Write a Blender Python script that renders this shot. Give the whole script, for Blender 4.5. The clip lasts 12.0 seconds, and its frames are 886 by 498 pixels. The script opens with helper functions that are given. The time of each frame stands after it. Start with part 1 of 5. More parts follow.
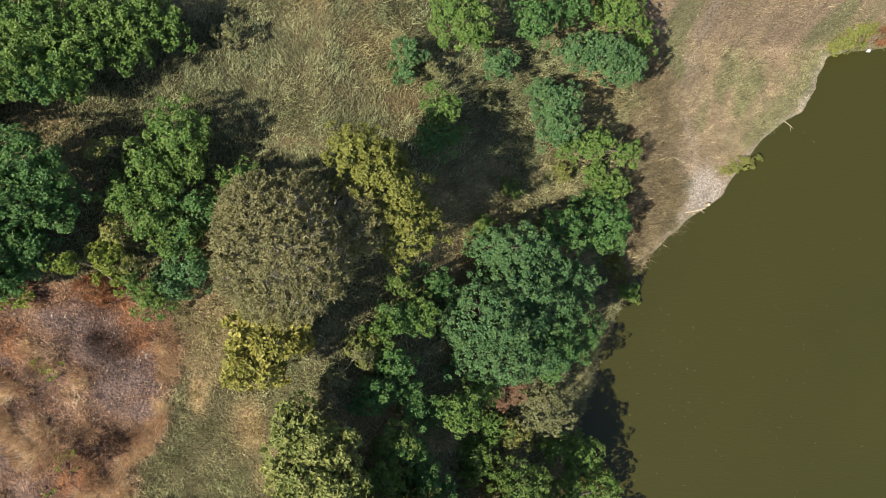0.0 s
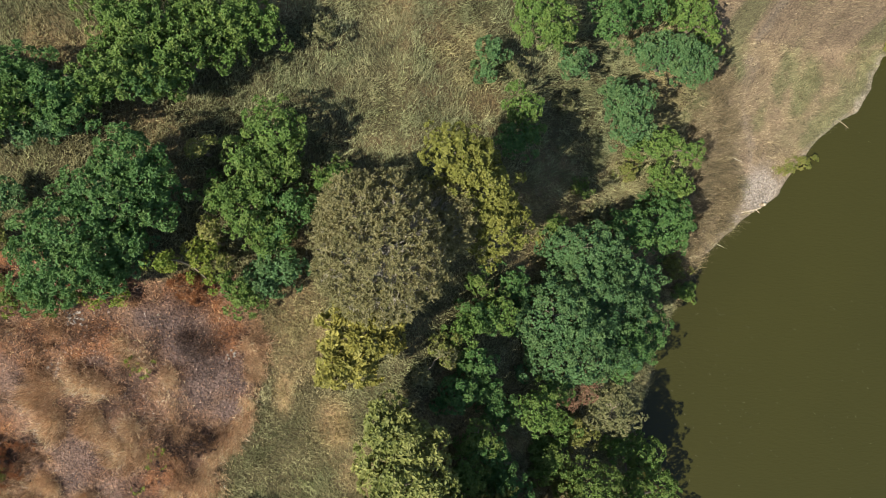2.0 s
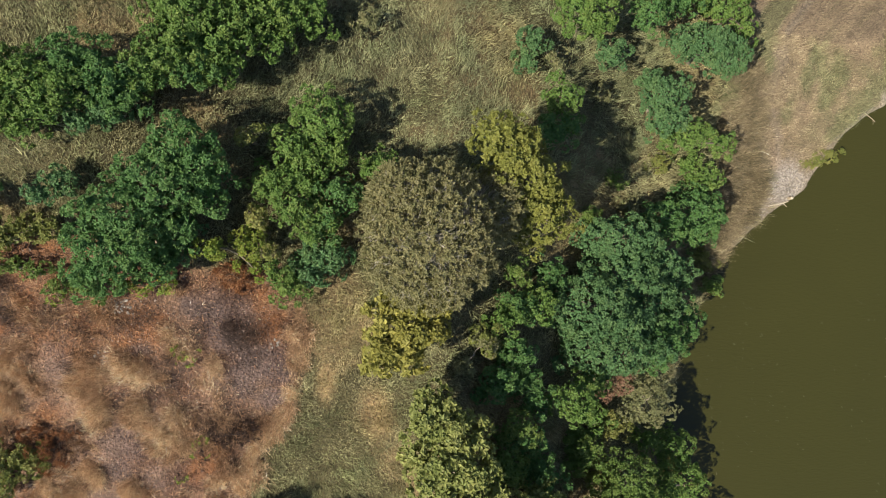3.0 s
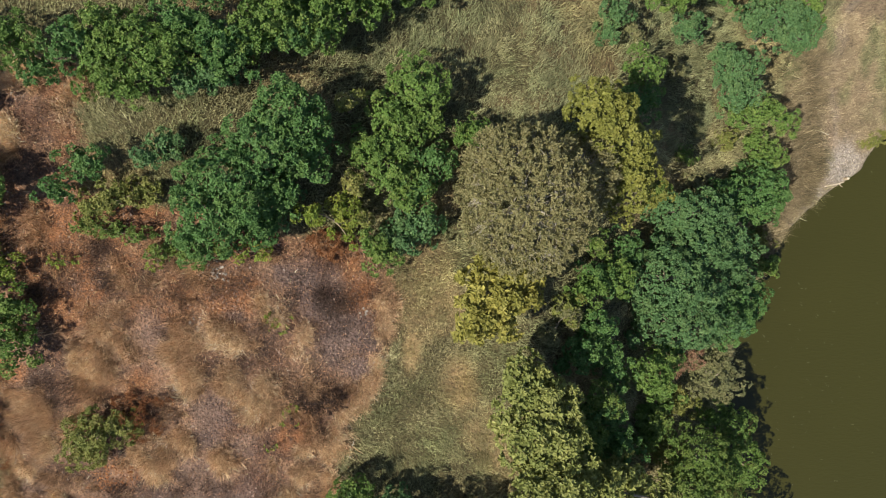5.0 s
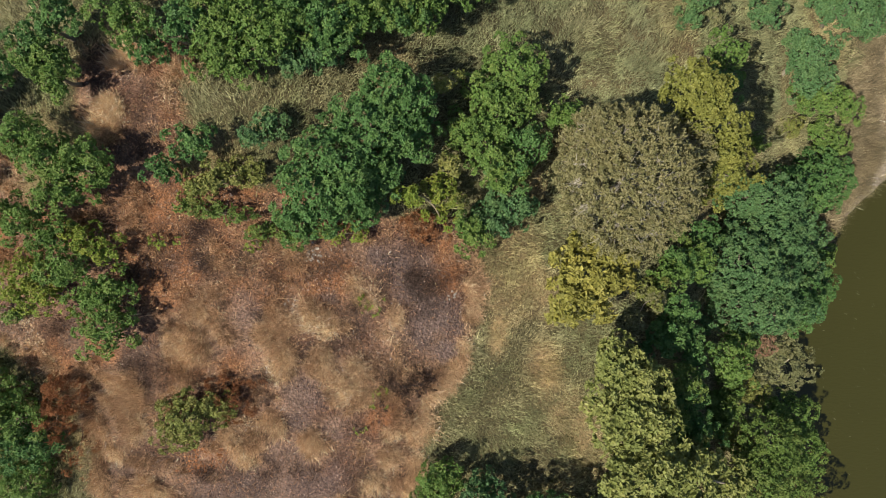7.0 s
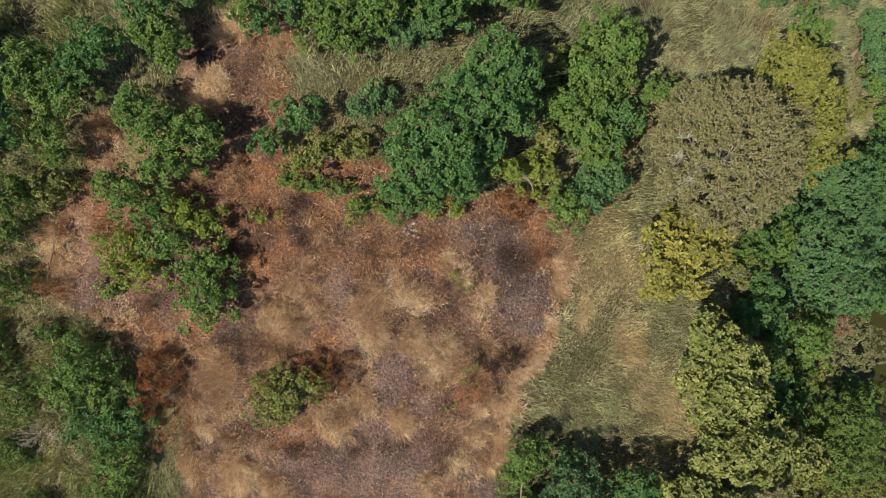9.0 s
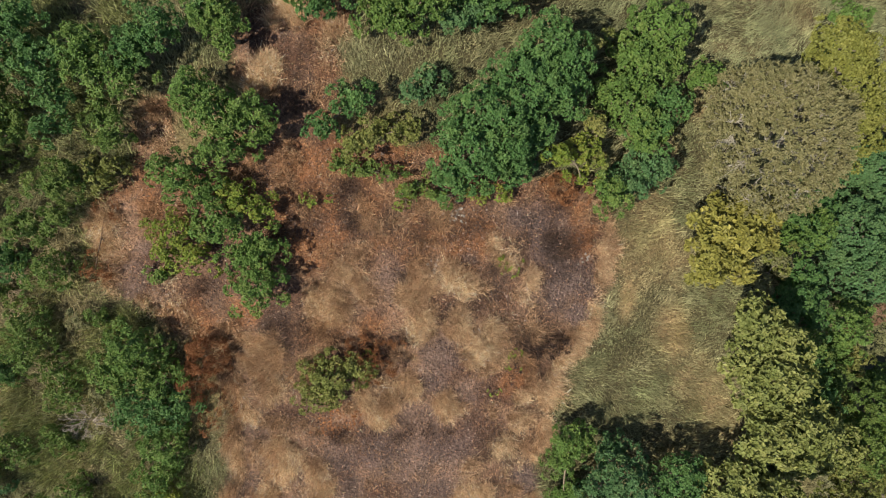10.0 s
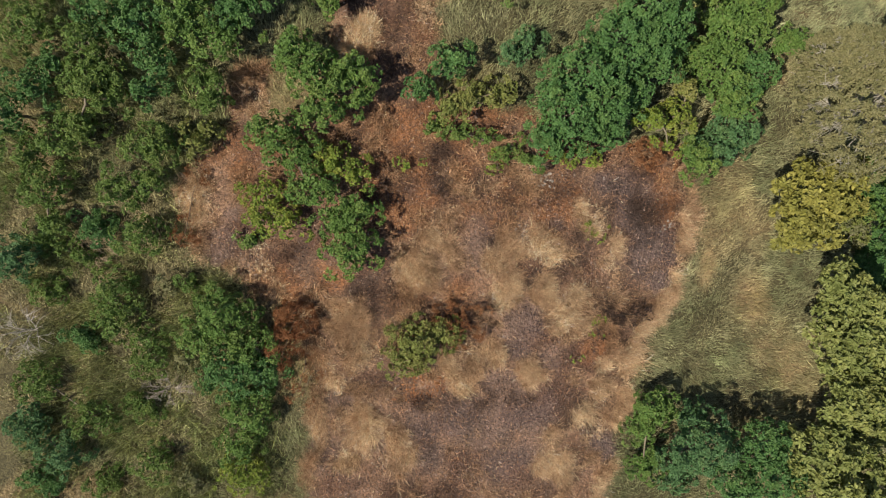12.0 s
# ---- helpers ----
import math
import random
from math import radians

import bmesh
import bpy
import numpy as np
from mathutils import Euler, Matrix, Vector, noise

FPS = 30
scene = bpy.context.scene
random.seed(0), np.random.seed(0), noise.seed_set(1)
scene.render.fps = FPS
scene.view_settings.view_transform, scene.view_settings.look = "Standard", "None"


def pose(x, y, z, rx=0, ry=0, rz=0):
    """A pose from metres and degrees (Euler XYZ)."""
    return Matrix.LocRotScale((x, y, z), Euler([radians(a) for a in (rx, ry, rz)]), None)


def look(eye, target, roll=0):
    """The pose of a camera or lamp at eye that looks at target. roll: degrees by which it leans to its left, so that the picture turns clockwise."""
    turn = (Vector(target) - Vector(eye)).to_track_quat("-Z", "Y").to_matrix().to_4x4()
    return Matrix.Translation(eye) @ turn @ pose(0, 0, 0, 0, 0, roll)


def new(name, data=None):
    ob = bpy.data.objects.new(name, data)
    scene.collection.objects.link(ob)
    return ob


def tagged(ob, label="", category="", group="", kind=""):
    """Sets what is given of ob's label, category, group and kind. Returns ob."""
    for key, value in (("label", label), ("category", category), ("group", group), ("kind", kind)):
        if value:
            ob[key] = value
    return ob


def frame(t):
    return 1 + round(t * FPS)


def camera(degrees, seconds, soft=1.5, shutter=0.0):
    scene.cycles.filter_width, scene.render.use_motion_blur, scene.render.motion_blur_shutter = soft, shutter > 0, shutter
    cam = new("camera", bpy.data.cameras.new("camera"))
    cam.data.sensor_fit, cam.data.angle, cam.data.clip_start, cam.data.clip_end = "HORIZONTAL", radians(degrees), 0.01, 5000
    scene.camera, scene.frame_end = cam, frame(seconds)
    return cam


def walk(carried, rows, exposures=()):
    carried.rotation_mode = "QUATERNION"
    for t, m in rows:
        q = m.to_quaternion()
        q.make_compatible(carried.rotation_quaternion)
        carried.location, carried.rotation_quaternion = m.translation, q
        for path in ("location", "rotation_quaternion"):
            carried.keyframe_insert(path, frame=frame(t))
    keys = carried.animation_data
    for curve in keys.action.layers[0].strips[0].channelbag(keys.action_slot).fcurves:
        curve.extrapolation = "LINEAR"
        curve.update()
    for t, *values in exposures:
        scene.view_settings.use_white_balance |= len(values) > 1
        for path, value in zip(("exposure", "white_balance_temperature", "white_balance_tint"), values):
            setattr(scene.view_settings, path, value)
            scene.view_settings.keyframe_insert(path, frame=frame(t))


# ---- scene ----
cam = camera(72.0, 12.0, soft=1.05)
METRES, EYE, TILT, LEAN, TURN = 27.0, 49.0, -90.0, 0.0, 0.0
ROWS = [
    (0.0, 0.0, 0.0, 0.0, 0.0, 0.0, -0.0),
    (0.5, -0.0418, -0.0002, 0.0012, -0.01, 0.01, -0.0),
    (1.0, -0.0838, -0.0001, 0.0016, 0.03, 0.03, -0.02),
    (1.5, -0.1235, -0.0004, 0.0021, 0.04, 0.02, -0.06),
    (2.0, -0.1624, -0.001, -0.0019, 0.06, 0.01, -0.09),
    (2.5, -0.2014, -0.0015, -0.01, 0.07, 0.03, -0.11),
    (3.0, -0.2424, -0.0022, -0.0222, 0.08, 0.03, -0.11),
    (5.0, -0.404, -0.0051, -0.0771, 0.21, -0.11, -0.17),
    (5.5, -0.447, -0.0059, -0.0884, 0.26, -0.11, -0.17),
    (6.0, -0.4873, -0.0064, -0.097, 0.27, -0.11, -0.14),
    (6.5, -0.5273, -0.0064, -0.1038, 0.29, -0.08, -0.13),
    (7.0, -0.567, -0.0063, -0.1108, 0.31, -0.05, -0.12),
    (9.0, -0.729, -0.0087, -0.1522, 0.53, -0.19, -0.11),
    (9.5, -0.7686, -0.0106, -0.1648, 0.55, -0.19, -0.12),
    (10.0, -0.8103, -0.0122, -0.1775, 0.6, -0.22, -0.1),
    (10.5, -0.8486, -0.0132, -0.1899, 0.63, -0.25, -0.1),
    (11.0, -0.8855, -0.0148, -0.2046, 0.66, -0.29, -0.09),
    (11.5, -0.9229, -0.0168, -0.2203, 0.69, -0.29, -0.08),
    (12.0, -0.9636, -0.019, -0.2377, 0.7, -0.29, -0.06),
]
walk(cam, [(t, pose(0, 0, EYE, TILT, LEAN, TURN) @ pose(METRES * x, METRES * y, METRES * z, 90 + pitch, roll, yaw)) for t, x, y, z, yaw, pitch, roll in ROWS],
     exposures=[(0.0, 1.12), (1.0, 1.03), (3.0, 0.92), (6.0, 0.80), (9.0, 0.67), (12.0, 0.54)])
# the sun stands behind and below the picture's lower left corner
SHADE_TURN, SUN_HEIGHT = 30.0, 54.0
world = bpy.data.worlds.new("sky")
scene.world = world
world.use_nodes = True
sky = world.node_tree.nodes.new("ShaderNodeTexSky")
sky.sky_type, sky.sun_disc = "NISHITA", False
sky.sun_elevation, sky.sun_rotation = radians(SUN_HEIGHT), radians(270 - SHADE_TURN)
back = world.node_tree.nodes["Background"]
back.inputs["Strength"].default_value = 0.075
world.node_tree.links.new(sky.outputs["Color"], back.inputs["Color"])
sun = new("sun", bpy.data.lights.new("sun", "SUN"))
sun.data.energy, sun.data.angle, sun.data.color = 4.5, radians(0.6), (1.0, 0.92, 0.77)
ca, sa, ce, se = (math.cos(radians(SHADE_TURN)), math.sin(radians(SHADE_TURN)), math.cos(radians(SUN_HEIGHT)), math.sin(radians(SUN_HEIGHT)))
sun.matrix_world = look((-60 * ca * ce, -60 * sa * ce, 60 * se), (0, 0, 0))


# ---- numbers and fields ----
rng = np.random.default_rng(7)


def hash2(ix, iy, seed):
    h = (ix.astype(np.int64) * 374761393 + iy.astype(np.int64) * 668265263 + seed * 2246822519) & 0xFFFFFFFF
    h = ((h ^ (h >> 13)) * 1274126177) & 0xFFFFFFFF
    return ((h ^ (h >> 16)) & 0xFFFF) / 65535.0


def value_noise(x, y, size, seed):
    """Smooth noise from 0 to 1 with features about `size` metres wide."""
    u, v = np.asarray(x, float) / size, np.asarray(y, float) / size
    iu, iv = np.floor(u), np.floor(v)
    fu, fv = u - iu, v - iv
    fu, fv = fu * fu * (3 - 2 * fu), fv * fv * (3 - 2 * fv)
    a, b = hash2(iu, iv, seed), hash2(iu + 1, iv, seed)
    c, d = hash2(iu, iv + 1, seed), hash2(iu + 1, iv + 1, seed)
    return (a * (1 - fu) + b * fu) * (1 - fv) + (c * (1 - fu) + d * fu) * fv


def fbm(x, y, size, seed, octaves=4):
    total, weight, w = 0.0, 0.0, 1.0
    for k in range(octaves):
        total = total + w * value_noise(x + 13.7 * k, y - 7.1 * k, size / 2 ** k, seed + k)
        weight, w = weight + w, w * 0.55
    return total / weight


def ramp(v, lo, hi):
    t = np.clip((v - lo) / (hi - lo), 0, 1)
    return t * t * (3 - 2 * t)


def mixed(a, b, k):
    return a + (b - a) * np.asarray(k)[..., None]


def spot(x, y, cx, cy, rx, ry, turn=0.0, soft=0.5):
    """1 inside an oval patch of ground, 0 outside it, with a ragged edge."""
    c, s = math.cos(radians(turn)), math.sin(radians(turn))
    dx, dy = x - cx, y - cy
    u, v = (dx * c + dy * s) / rx, (-dx * s + dy * c) / ry
    r = np.sqrt(u * u + v * v) + 0.9 * (fbm(x, y, 1.6, 31) - 0.5)
    return 1 - ramp(r, 1 - soft, 1 + soft)


SHORE_Y = [-40, -25, -16, -8, -4, -0.6, 1.4, 3.0, 4.4, 5.5, 7.1, 8.4, 9.6, 10.4, 11.0, 12.5, 14.1, 15.6, 16.4, 18, 30]
SHORE_X = [8, 9.5, 10.8, 12.6, 14.2, 16.4, 18.7, 20.5, 22.7, 23.1, 24.4, 25.4, 26.5, 27.6, 28.8, 29.7, 30.4, 31.0, 38, 60, 120]
TOP_X = -6.0


def shore_x(x, y):
    return np.interp(y, SHORE_Y, SHORE_X) + (1.3 * (fbm(y, 0 * y, 2.6, 5) - 0.5) * (1 - ramp(y, -3, 0)) + 0.5 * (fbm(y, 0 * y, 0.8, 6) - 0.5)) * ramp(17 - y, 0, 3)


def ground_z(x, y):
    """The height of the ground over the water."""
    x, y = np.asarray(x, float), np.asarray(y, float)
    xp = np.minimum(x, TOP_X)
    flat = np.interp(xp, [-300, -60, -45, -37, -30, -25, -22, -18, -14, -11, -6], [18, 18.5, 19.4, 20.4, 21.0, 20.8, 20.5, 19.5, 18.1, 17.5, 17.2])
    lean = np.interp(xp, [-60, -45, -30, -25, -13, -7], [0.2, 0.25, 0.28, 0.27, 0.15, 0.04])
    flat = flat + lean * np.clip(y + 5, -14, 8.5)
    u = (x - TOP_X) / (shore_x(x, y) - TOP_X)
    fall = np.interp(u, [0, 0.06, 0.25, 0.45, 0.65, 0.8, 0.93, 1.0, 1.08, 1.5, 4], [1, 0.93, 0.72, 0.45, 0.24, 0.09, 0.03, 0.0, -0.05, -0.15, -0.2])
    steep = np.interp(u, [0, 0.06, 0.25, 0.45, 0.65, 0.8, 0.93, 1.0, 1.08, 1.5, 4], [1, 0.95, 0.78, 0.57, 0.41, 0.25, 0.10, 0.0, -0.05, -0.15, -0.2])
    fall = fall + (steep - fall) * ramp(-y, 2.0, 8.0)
    z = np.where(u > 0, flat * fall, flat)
    z = z + 0.35 * (fbm(x, y, 5.0, 11) - 0.5) * ramp(np.abs(u - 1), 0.0, 0.15) + 0.18 * (fbm(x, y, 1.2, 17) - 0.5) * ramp(1 - u, 0.0, 0.1)
    far = ramp(x, 230, 330)
    return z * (1 - far) + far * 4.0


BURNT = [(-13.6, -4.2), (-13.9, -7.5), (-15.0, -10.6), (-16.6, -13.0), (-17.0, -17.0), (-19.0, -24.0), (-33.0, -24.0), (-34.2, -18.4), (-33.6, -15.5), (-32.6, -12.0),
         (-34.6, -9.6), (-38.2, -6.8), (-39.6, -4.4), (-38.0, -2.4), (-36.3, -0.8), (-36.0, 1.6), (-34.0, 1.6), (-34.0, -0.8), (-30.4, 0.4), (-31.2, 2.6), (-30.2, 5.4), (-26.2, 5.6), (-26.4, 2.0), (-27.2, 0.6), (-22.6, -0.4), (-18.6, -1.5), (-14.6, -1.4)]


def burnt_depth(x, y):
    """Metres inside the burnt clearing (minus outside), with a ragged edge."""
    best, inside = np.full(np.shape(x), 1e9), np.zeros(np.shape(x), bool)
    for (ax, ay), (bx, by) in zip(BURNT, BURNT[1:] + BURNT[:1]):
        ex, ey = bx - ax, by - ay
        k = np.clip(((x - ax) * ex + (y - ay) * ey) / (ex * ex + ey * ey), 0, 1)
        best = np.minimum(best, (x - ax - k * ex) ** 2 + (y - ay - k * ey) ** 2)
        cross = ((ay > y) != (by > y)) & (x < ax + (y - ay) * ex / (ey if abs(ey) > 1e-9 else 1e-9))
        inside ^= cross
    d = np.sqrt(best)
    return np.where(inside, d, -d) + 1.5 * (fbm(x, y, 1.8, 41) - 0.5)


# heaps of straw left by the fire, charred places, painted shadow: x, y, radius
STRAW_UPPER = [(-38.3, -4.6, 0.96), (-37.8, -5.5, 0.68), (-31.1, -10.2, 1.15), (-31.6, -9.6, 0.68), (-30.7, -12.0, 0.82), (-31.2, -15.1, 1.04), (-30.7, -16.4, 1.15), (-28.9, -17.0, 1.15), (-31.9, -13.4, 0.49), (-27.6, -7.7, 0.98), (-28.2, -7.2, 0.60), (-26.4, -6.8, 0.49), (-23.6, -6.8, 0.98), (-22.3, -6.3, 0.77), (-21.2, -6.9, 0.60), (-19.2, -5.4, 0.71), (-19.7, -4.7, 0.41), (-17.9, -6.5, 0.41), (-18.0, -7.0, 0.49), (-17.3, -7.6, 0.49), (-31.7, -17.7, 0.71), (-27.0, -6.0, 0.44), (-29.9, -15.7, 0.55), (-25.9, -12.3, 0.55), (-35.5, -6.3, 0.38), (-35.2, -7.4, 0.44)]
STRAW_LOWER = [(-21.9, -13.0, 0.71), (-22.1, -12.3, 0.49), (-18.3, -13.7, 0.60), (-18.1, -12.7, 0.49), (-17.4, -12.2, 0.66), (-19.3, -15.2, 0.77), (-18.5, -16.2, 0.49), (-20.7, -16.4, 0.71), (-19.8, -18.0, 0.77), (-21.0, -17.7, 0.71), (-23.3, -8.8, 0.82), (-23.0, -8.0, 0.49), (-21.4, -8.6, 0.77), (-21.6, -9.4, 0.49), (-20.3, -9.8, 0.77), (-19.3, -10.4, 0.49), (-19.9, -8.9, 0.49), (-25.0, -12.3, 0.93), (-23.9, -11.7, 0.60), (-25.2, -13.3, 0.71), (-14.6, -9.1, 0.66), (-15.2, -10.3, 0.77), (-16.3, -12.3, 0.60), (-16.9, -12.9, 0.49), (-13.8, -6.1, 0.38), (-13.5, -7.3, 0.44), (-13.4, -8.2, 0.44), (-14.1, -4.8, 0.33), (-24.8, -16.0, 0.55), (-28.6, -10.8, 0.44)]
STRAW_BACK = [(-30.0, 2.6, 0.8), (-28.9, 5.0, 0.7), (-26.8, 3.9, 0.8), (-34.9, 0.5, 1.1), (-37.9, -3.6, 0.6), (-33.1, -9.9, 0.6)]
RUSTY = [(-28.1, -1.2, 1.09), (-26.9, -1.2, 0.82), (-29.1, -4.2, 1.09), (-28.0, -4.8, 0.93), (-29.5, -2.9, 0.60), (-16.7, -2.2, 1.09), (-15.5, -3.0, 0.66), (-15.0, -4.7, 0.77), (-14.7, -3.9, 0.49), (-20.7, -4.5, 1.15), (-21.6, -4.8, 0.93), (-23.3, -4.5, 1.15), (-24.9, -5.0, 0.82), (-18.5, -11.6, 0.77), (-17.9, -10.9, 0.55), (-24.6, -1.0, 1.09), (-25.6, -1.7, 0.66), (-27.7, -2.4, 0.82), (-27.7, -8.8, 0.82), (-25.5, -8.8, 0.66), (-33.7, -8.5, 0.93), (-35.4, -8.4, 0.77), (-31.8, -8.0, 0.82), (-21.2, -5.8, 0.49), (-35.9, -2.9, 0.71), (-27.0, -3.9, 0.71), (-25.6, -2.9, 0.66)]
ASHEN = [(-37.1, -5.8, 0.66), (-37.3, -6.7, 0.60), (-36.6, -5.0, 0.33), (-17.3, -3.6, 1.09), (-18.5, -3.4, 0.66), (-15.7, -6.4, 1.09), (-16.6, -7.3, 0.98), (-17.3, -4.7, 0.93), (-14.7, -7.0, 0.49), (-15.3, -8.2, 0.71), (-24.7, -6.3, 0.82), (-24.9, -5.5, 0.60), (-22.5, -10.0, 0.93), (-22.7, -11.2, 0.82), (-21.8, -10.6, 0.60), (-23.4, -14.2, 1.37), (-22.1, -15.1, 1.37), (-23.9, -15.8, 1.20), (-24.8, -14.8, 0.93), (-27.4, -15.8, 0.98), (-27.2, -17.4, 0.77), (-23.4, -17.7, 0.98), (-31.4, -14.5, 0.66), (-32.1, -14.2, 0.49), (-33.4, -16.8, 0.66), (-32.2, -17.1, 0.49), (-21.0, -12.1, 0.71), (-17.7, -17.2, 0.71), (-20.9, -5.3, 0.44), (-25.7, -15.7, 0.93), (-22.2, -17.3, 0.82)]
# burnt-black places; the patch at (-33.7, -14.0) is a cast shadow painted dark
CHARRED_AND_SHADED = [(-28.8, -3.5, 0.49), (-26.3, -2.3, 0.55), (-26.4, -3.6, 0.49), (-24.6, -3.7, 0.55), (-21.7, -4.2, 0.22), (-16.6, -4.7, 0.71), (-18.4, -4.5, 0.49), (-18.6, -5.0, 0.44), (-16.7, -9.9, 0.98), (-17.7, -9.5, 0.60), (-16.2, -10.8, 0.55), (-30.8, -8.6, 0.33), (-29.9, -9.7, 0.38), (-32.1, -10.0, 0.60), (-33.1, -11.5, 0.60), (-33.7, -14.0, 0.98), (-33.9, -15.9, 0.49), (-18.8, -15.9, 0.33), (-19.8, -5.8, 0.33), (-21.1, -8.2, 0.33), (-25.7, -9.7, 0.55), (-22.2, -8.3, 0.33), (-30.4, -10.9, 0.38), (-34.6, -10.9, 0.44), (-15.9, -11.1, 0.44), (-27.1, -8.1, 0.33), (-28.8, -8.5, 0.33), (-19.9, -7.0, 0.33), (-23.9, -6.3, 0.27), (-22.8, -3.6, 0.38)]


def patches(x, y, spots, grow_by=1.0):
    """1 within the round, ragged patches, 0 outside."""
    rag = 1.3 * (fbm(x, y, 0.8, 33) - 0.5)
    best = np.zeros(np.shape(x))
    for cx, cy, r in spots:
        best = np.maximum(best, 1 - ramp(np.hypot(x - cx, y - cy) / (r * grow_by) + rag, 0.5, 1.25))
    return best


def zones(x, y):
    """What grows or lies where: burnt ground, straw on it, rust-brown litter, sand, dry grass."""
    b = burnt_depth(x, y)
    burnt = ramp(b, -0.25, 0.25)
    wisp = ramp(fbm(x + 0.5 * y, 0.6 * y - 0.3 * x, 0.9, 53), 0.36, 0.60)
    straw = np.maximum(0.35 * ramp(fbm(x, y, 1.0, 51), 0.52, 0.66), patches(x, y, STRAW_UPPER + STRAW_LOWER + STRAW_BACK, 1.15) * (0.55 + 0.45 * wisp))
    rim = ramp(b, -0.6, 0.0) * (1 - ramp(b, 0.5, 1.1)) * (1 - ramp(y, -3.0, -1.5))
    straw = np.maximum(straw, 0.8 * rim * (0.5 + 0.5 * wisp))
    ash = np.maximum(patches(x, y, ASHEN, 1.15), 0.5 * spot(x, y, -28.2, 3.3, 0.7, 1.2, 10))
    straw = straw * (1 - 0.7 * ash)
    rust = np.maximum(0.6 * ramp(y, -4.2, -2.2) * ramp(fbm(x, y, 1.6, 61), 0.44, 0.58), patches(x, y, RUSTY, 1.2)) * (1 - 0.8 * ash)
    u = (x - TOP_X) / (shore_x(x, y) - TOP_X)
    shore = shore_x(x, y) - x
    sand = 0.6 * (1 - ramp(shore + 1.2 * (fbm(x, y, 1.1, 37) - 0.5), 0.2, 0.75)) * ramp(y, -3, 1.0) * (1 - ramp(y, 15, 17))
    sand = np.maximum(sand, np.maximum(spot(x, y, 20.8, 4.7, 1.5, 1.9, -20), 0.8 * spot(x, y, 18.6, 2.0, 0.6, 1.5, -45)))
    track = np.abs(x - np.interp(y, [2, 5, 8, 11, 15], [20.6, 20.0, 19.6, 17.8, 18.8])) + 1.6 * (fbm(x, y, 1.5, 47) - 0.5)
    sand = np.maximum(sand, 0.35 * (1 - ramp(track, 0.2, 0.7)) * ramp(y, 2, 4))
    beach = ramp(x - np.interp(y, [-6, -2, 3, 8, 12, 20], [14, 14.5, 14.8, 15.0, 14.6, 12.0]), -0.6, 0.6) * ramp(y, -4, -1)
    dry = np.maximum(ramp(fbm(x, y, 4.2, 71), 0.5, 0.64), 0.95 * beach)
    dry = np.maximum(dry, 2.0 * np.maximum(spot(x, y, -10.1, -9.5, 0.8, 1.5, 10), spot(x, y, -12.6, -7.4, 0.5, 1.1)))
    return burnt, straw, ash, rust, sand, dry, beach


def shore_green(x, y):
    """How green the low shore's growth is: along the water higher up, and in scattered places."""
    band = (1 - ramp(shore_x(x, y) - x, 2.0, 5.0)) * ramp(y, 7.0, 10.0)
    return np.maximum(ramp(fbm(x, y, 2.4, 97), 0.52, 0.68), band * ramp(fbm(x, y, 1.4, 98), 0.25, 0.5))


def soil_tone(x, y):
    burnt, straw, ash, rust, sand, dry, beach = zones(x, y)
    fine, mid = fbm(x, y, 0.7, 81), fbm(x, y, 2.6, 91)
    meadow = mixed(np.array([0.070, 0.060, 0.028]), np.array([0.15, 0.11, 0.055]), dry)
    scorched = mixed(np.array([0.070, 0.037, 0.024]), np.array([0.182, 0.108, 0.068]), ramp(fbm(x, y, 1.5, 93), 0.38, 0.64))
    scorched = mixed(scorched, np.array([0.106, 0.073, 0.063]), np.where(x > -19.5, 0.95, 0.6) * ash)
    scorched = mixed(scorched, np.array([0.178, 0.076, 0.031]), 0.85 * rust)
    scorched = mixed(scorched, np.array([0.20, 0.13, 0.075]), 0.25 * straw)
    # char stains the soil; the same mask paints one shadow patch into it
    char = np.maximum(0.6 * ramp(fbm(x, y, 0.9, 95), 0.56, 0.68), patches(x, y, CHARRED_AND_SHADED, 1.2))
    scorched = mixed(scorched, np.array([0.036, 0.025, 0.021]), 0.78 * char)
    tone = mixed(meadow, scorched, burnt)
    tone = mixed(tone, mixed(np.array([0.20, 0.148, 0.100]), np.array([0.125, 0.120, 0.062]), shore_green(x, y)), 0.85 * beach)
    tone = mixed(tone, np.array([0.265, 0.228, 0.19]), sand)
    tone = mixed(tone, np.array([0.10, 0.085, 0.04]), 1 - ramp(ground_z(x, y), -0.25, 0.12))
    return tone * (0.60 + 0.80 * fine)[..., None]


# ---- materials ----
def material(name):
    m = bpy.data.materials.new(name)
    m.use_nodes = True
    return m, m.node_tree, m.node_tree.nodes["Principled BSDF"]


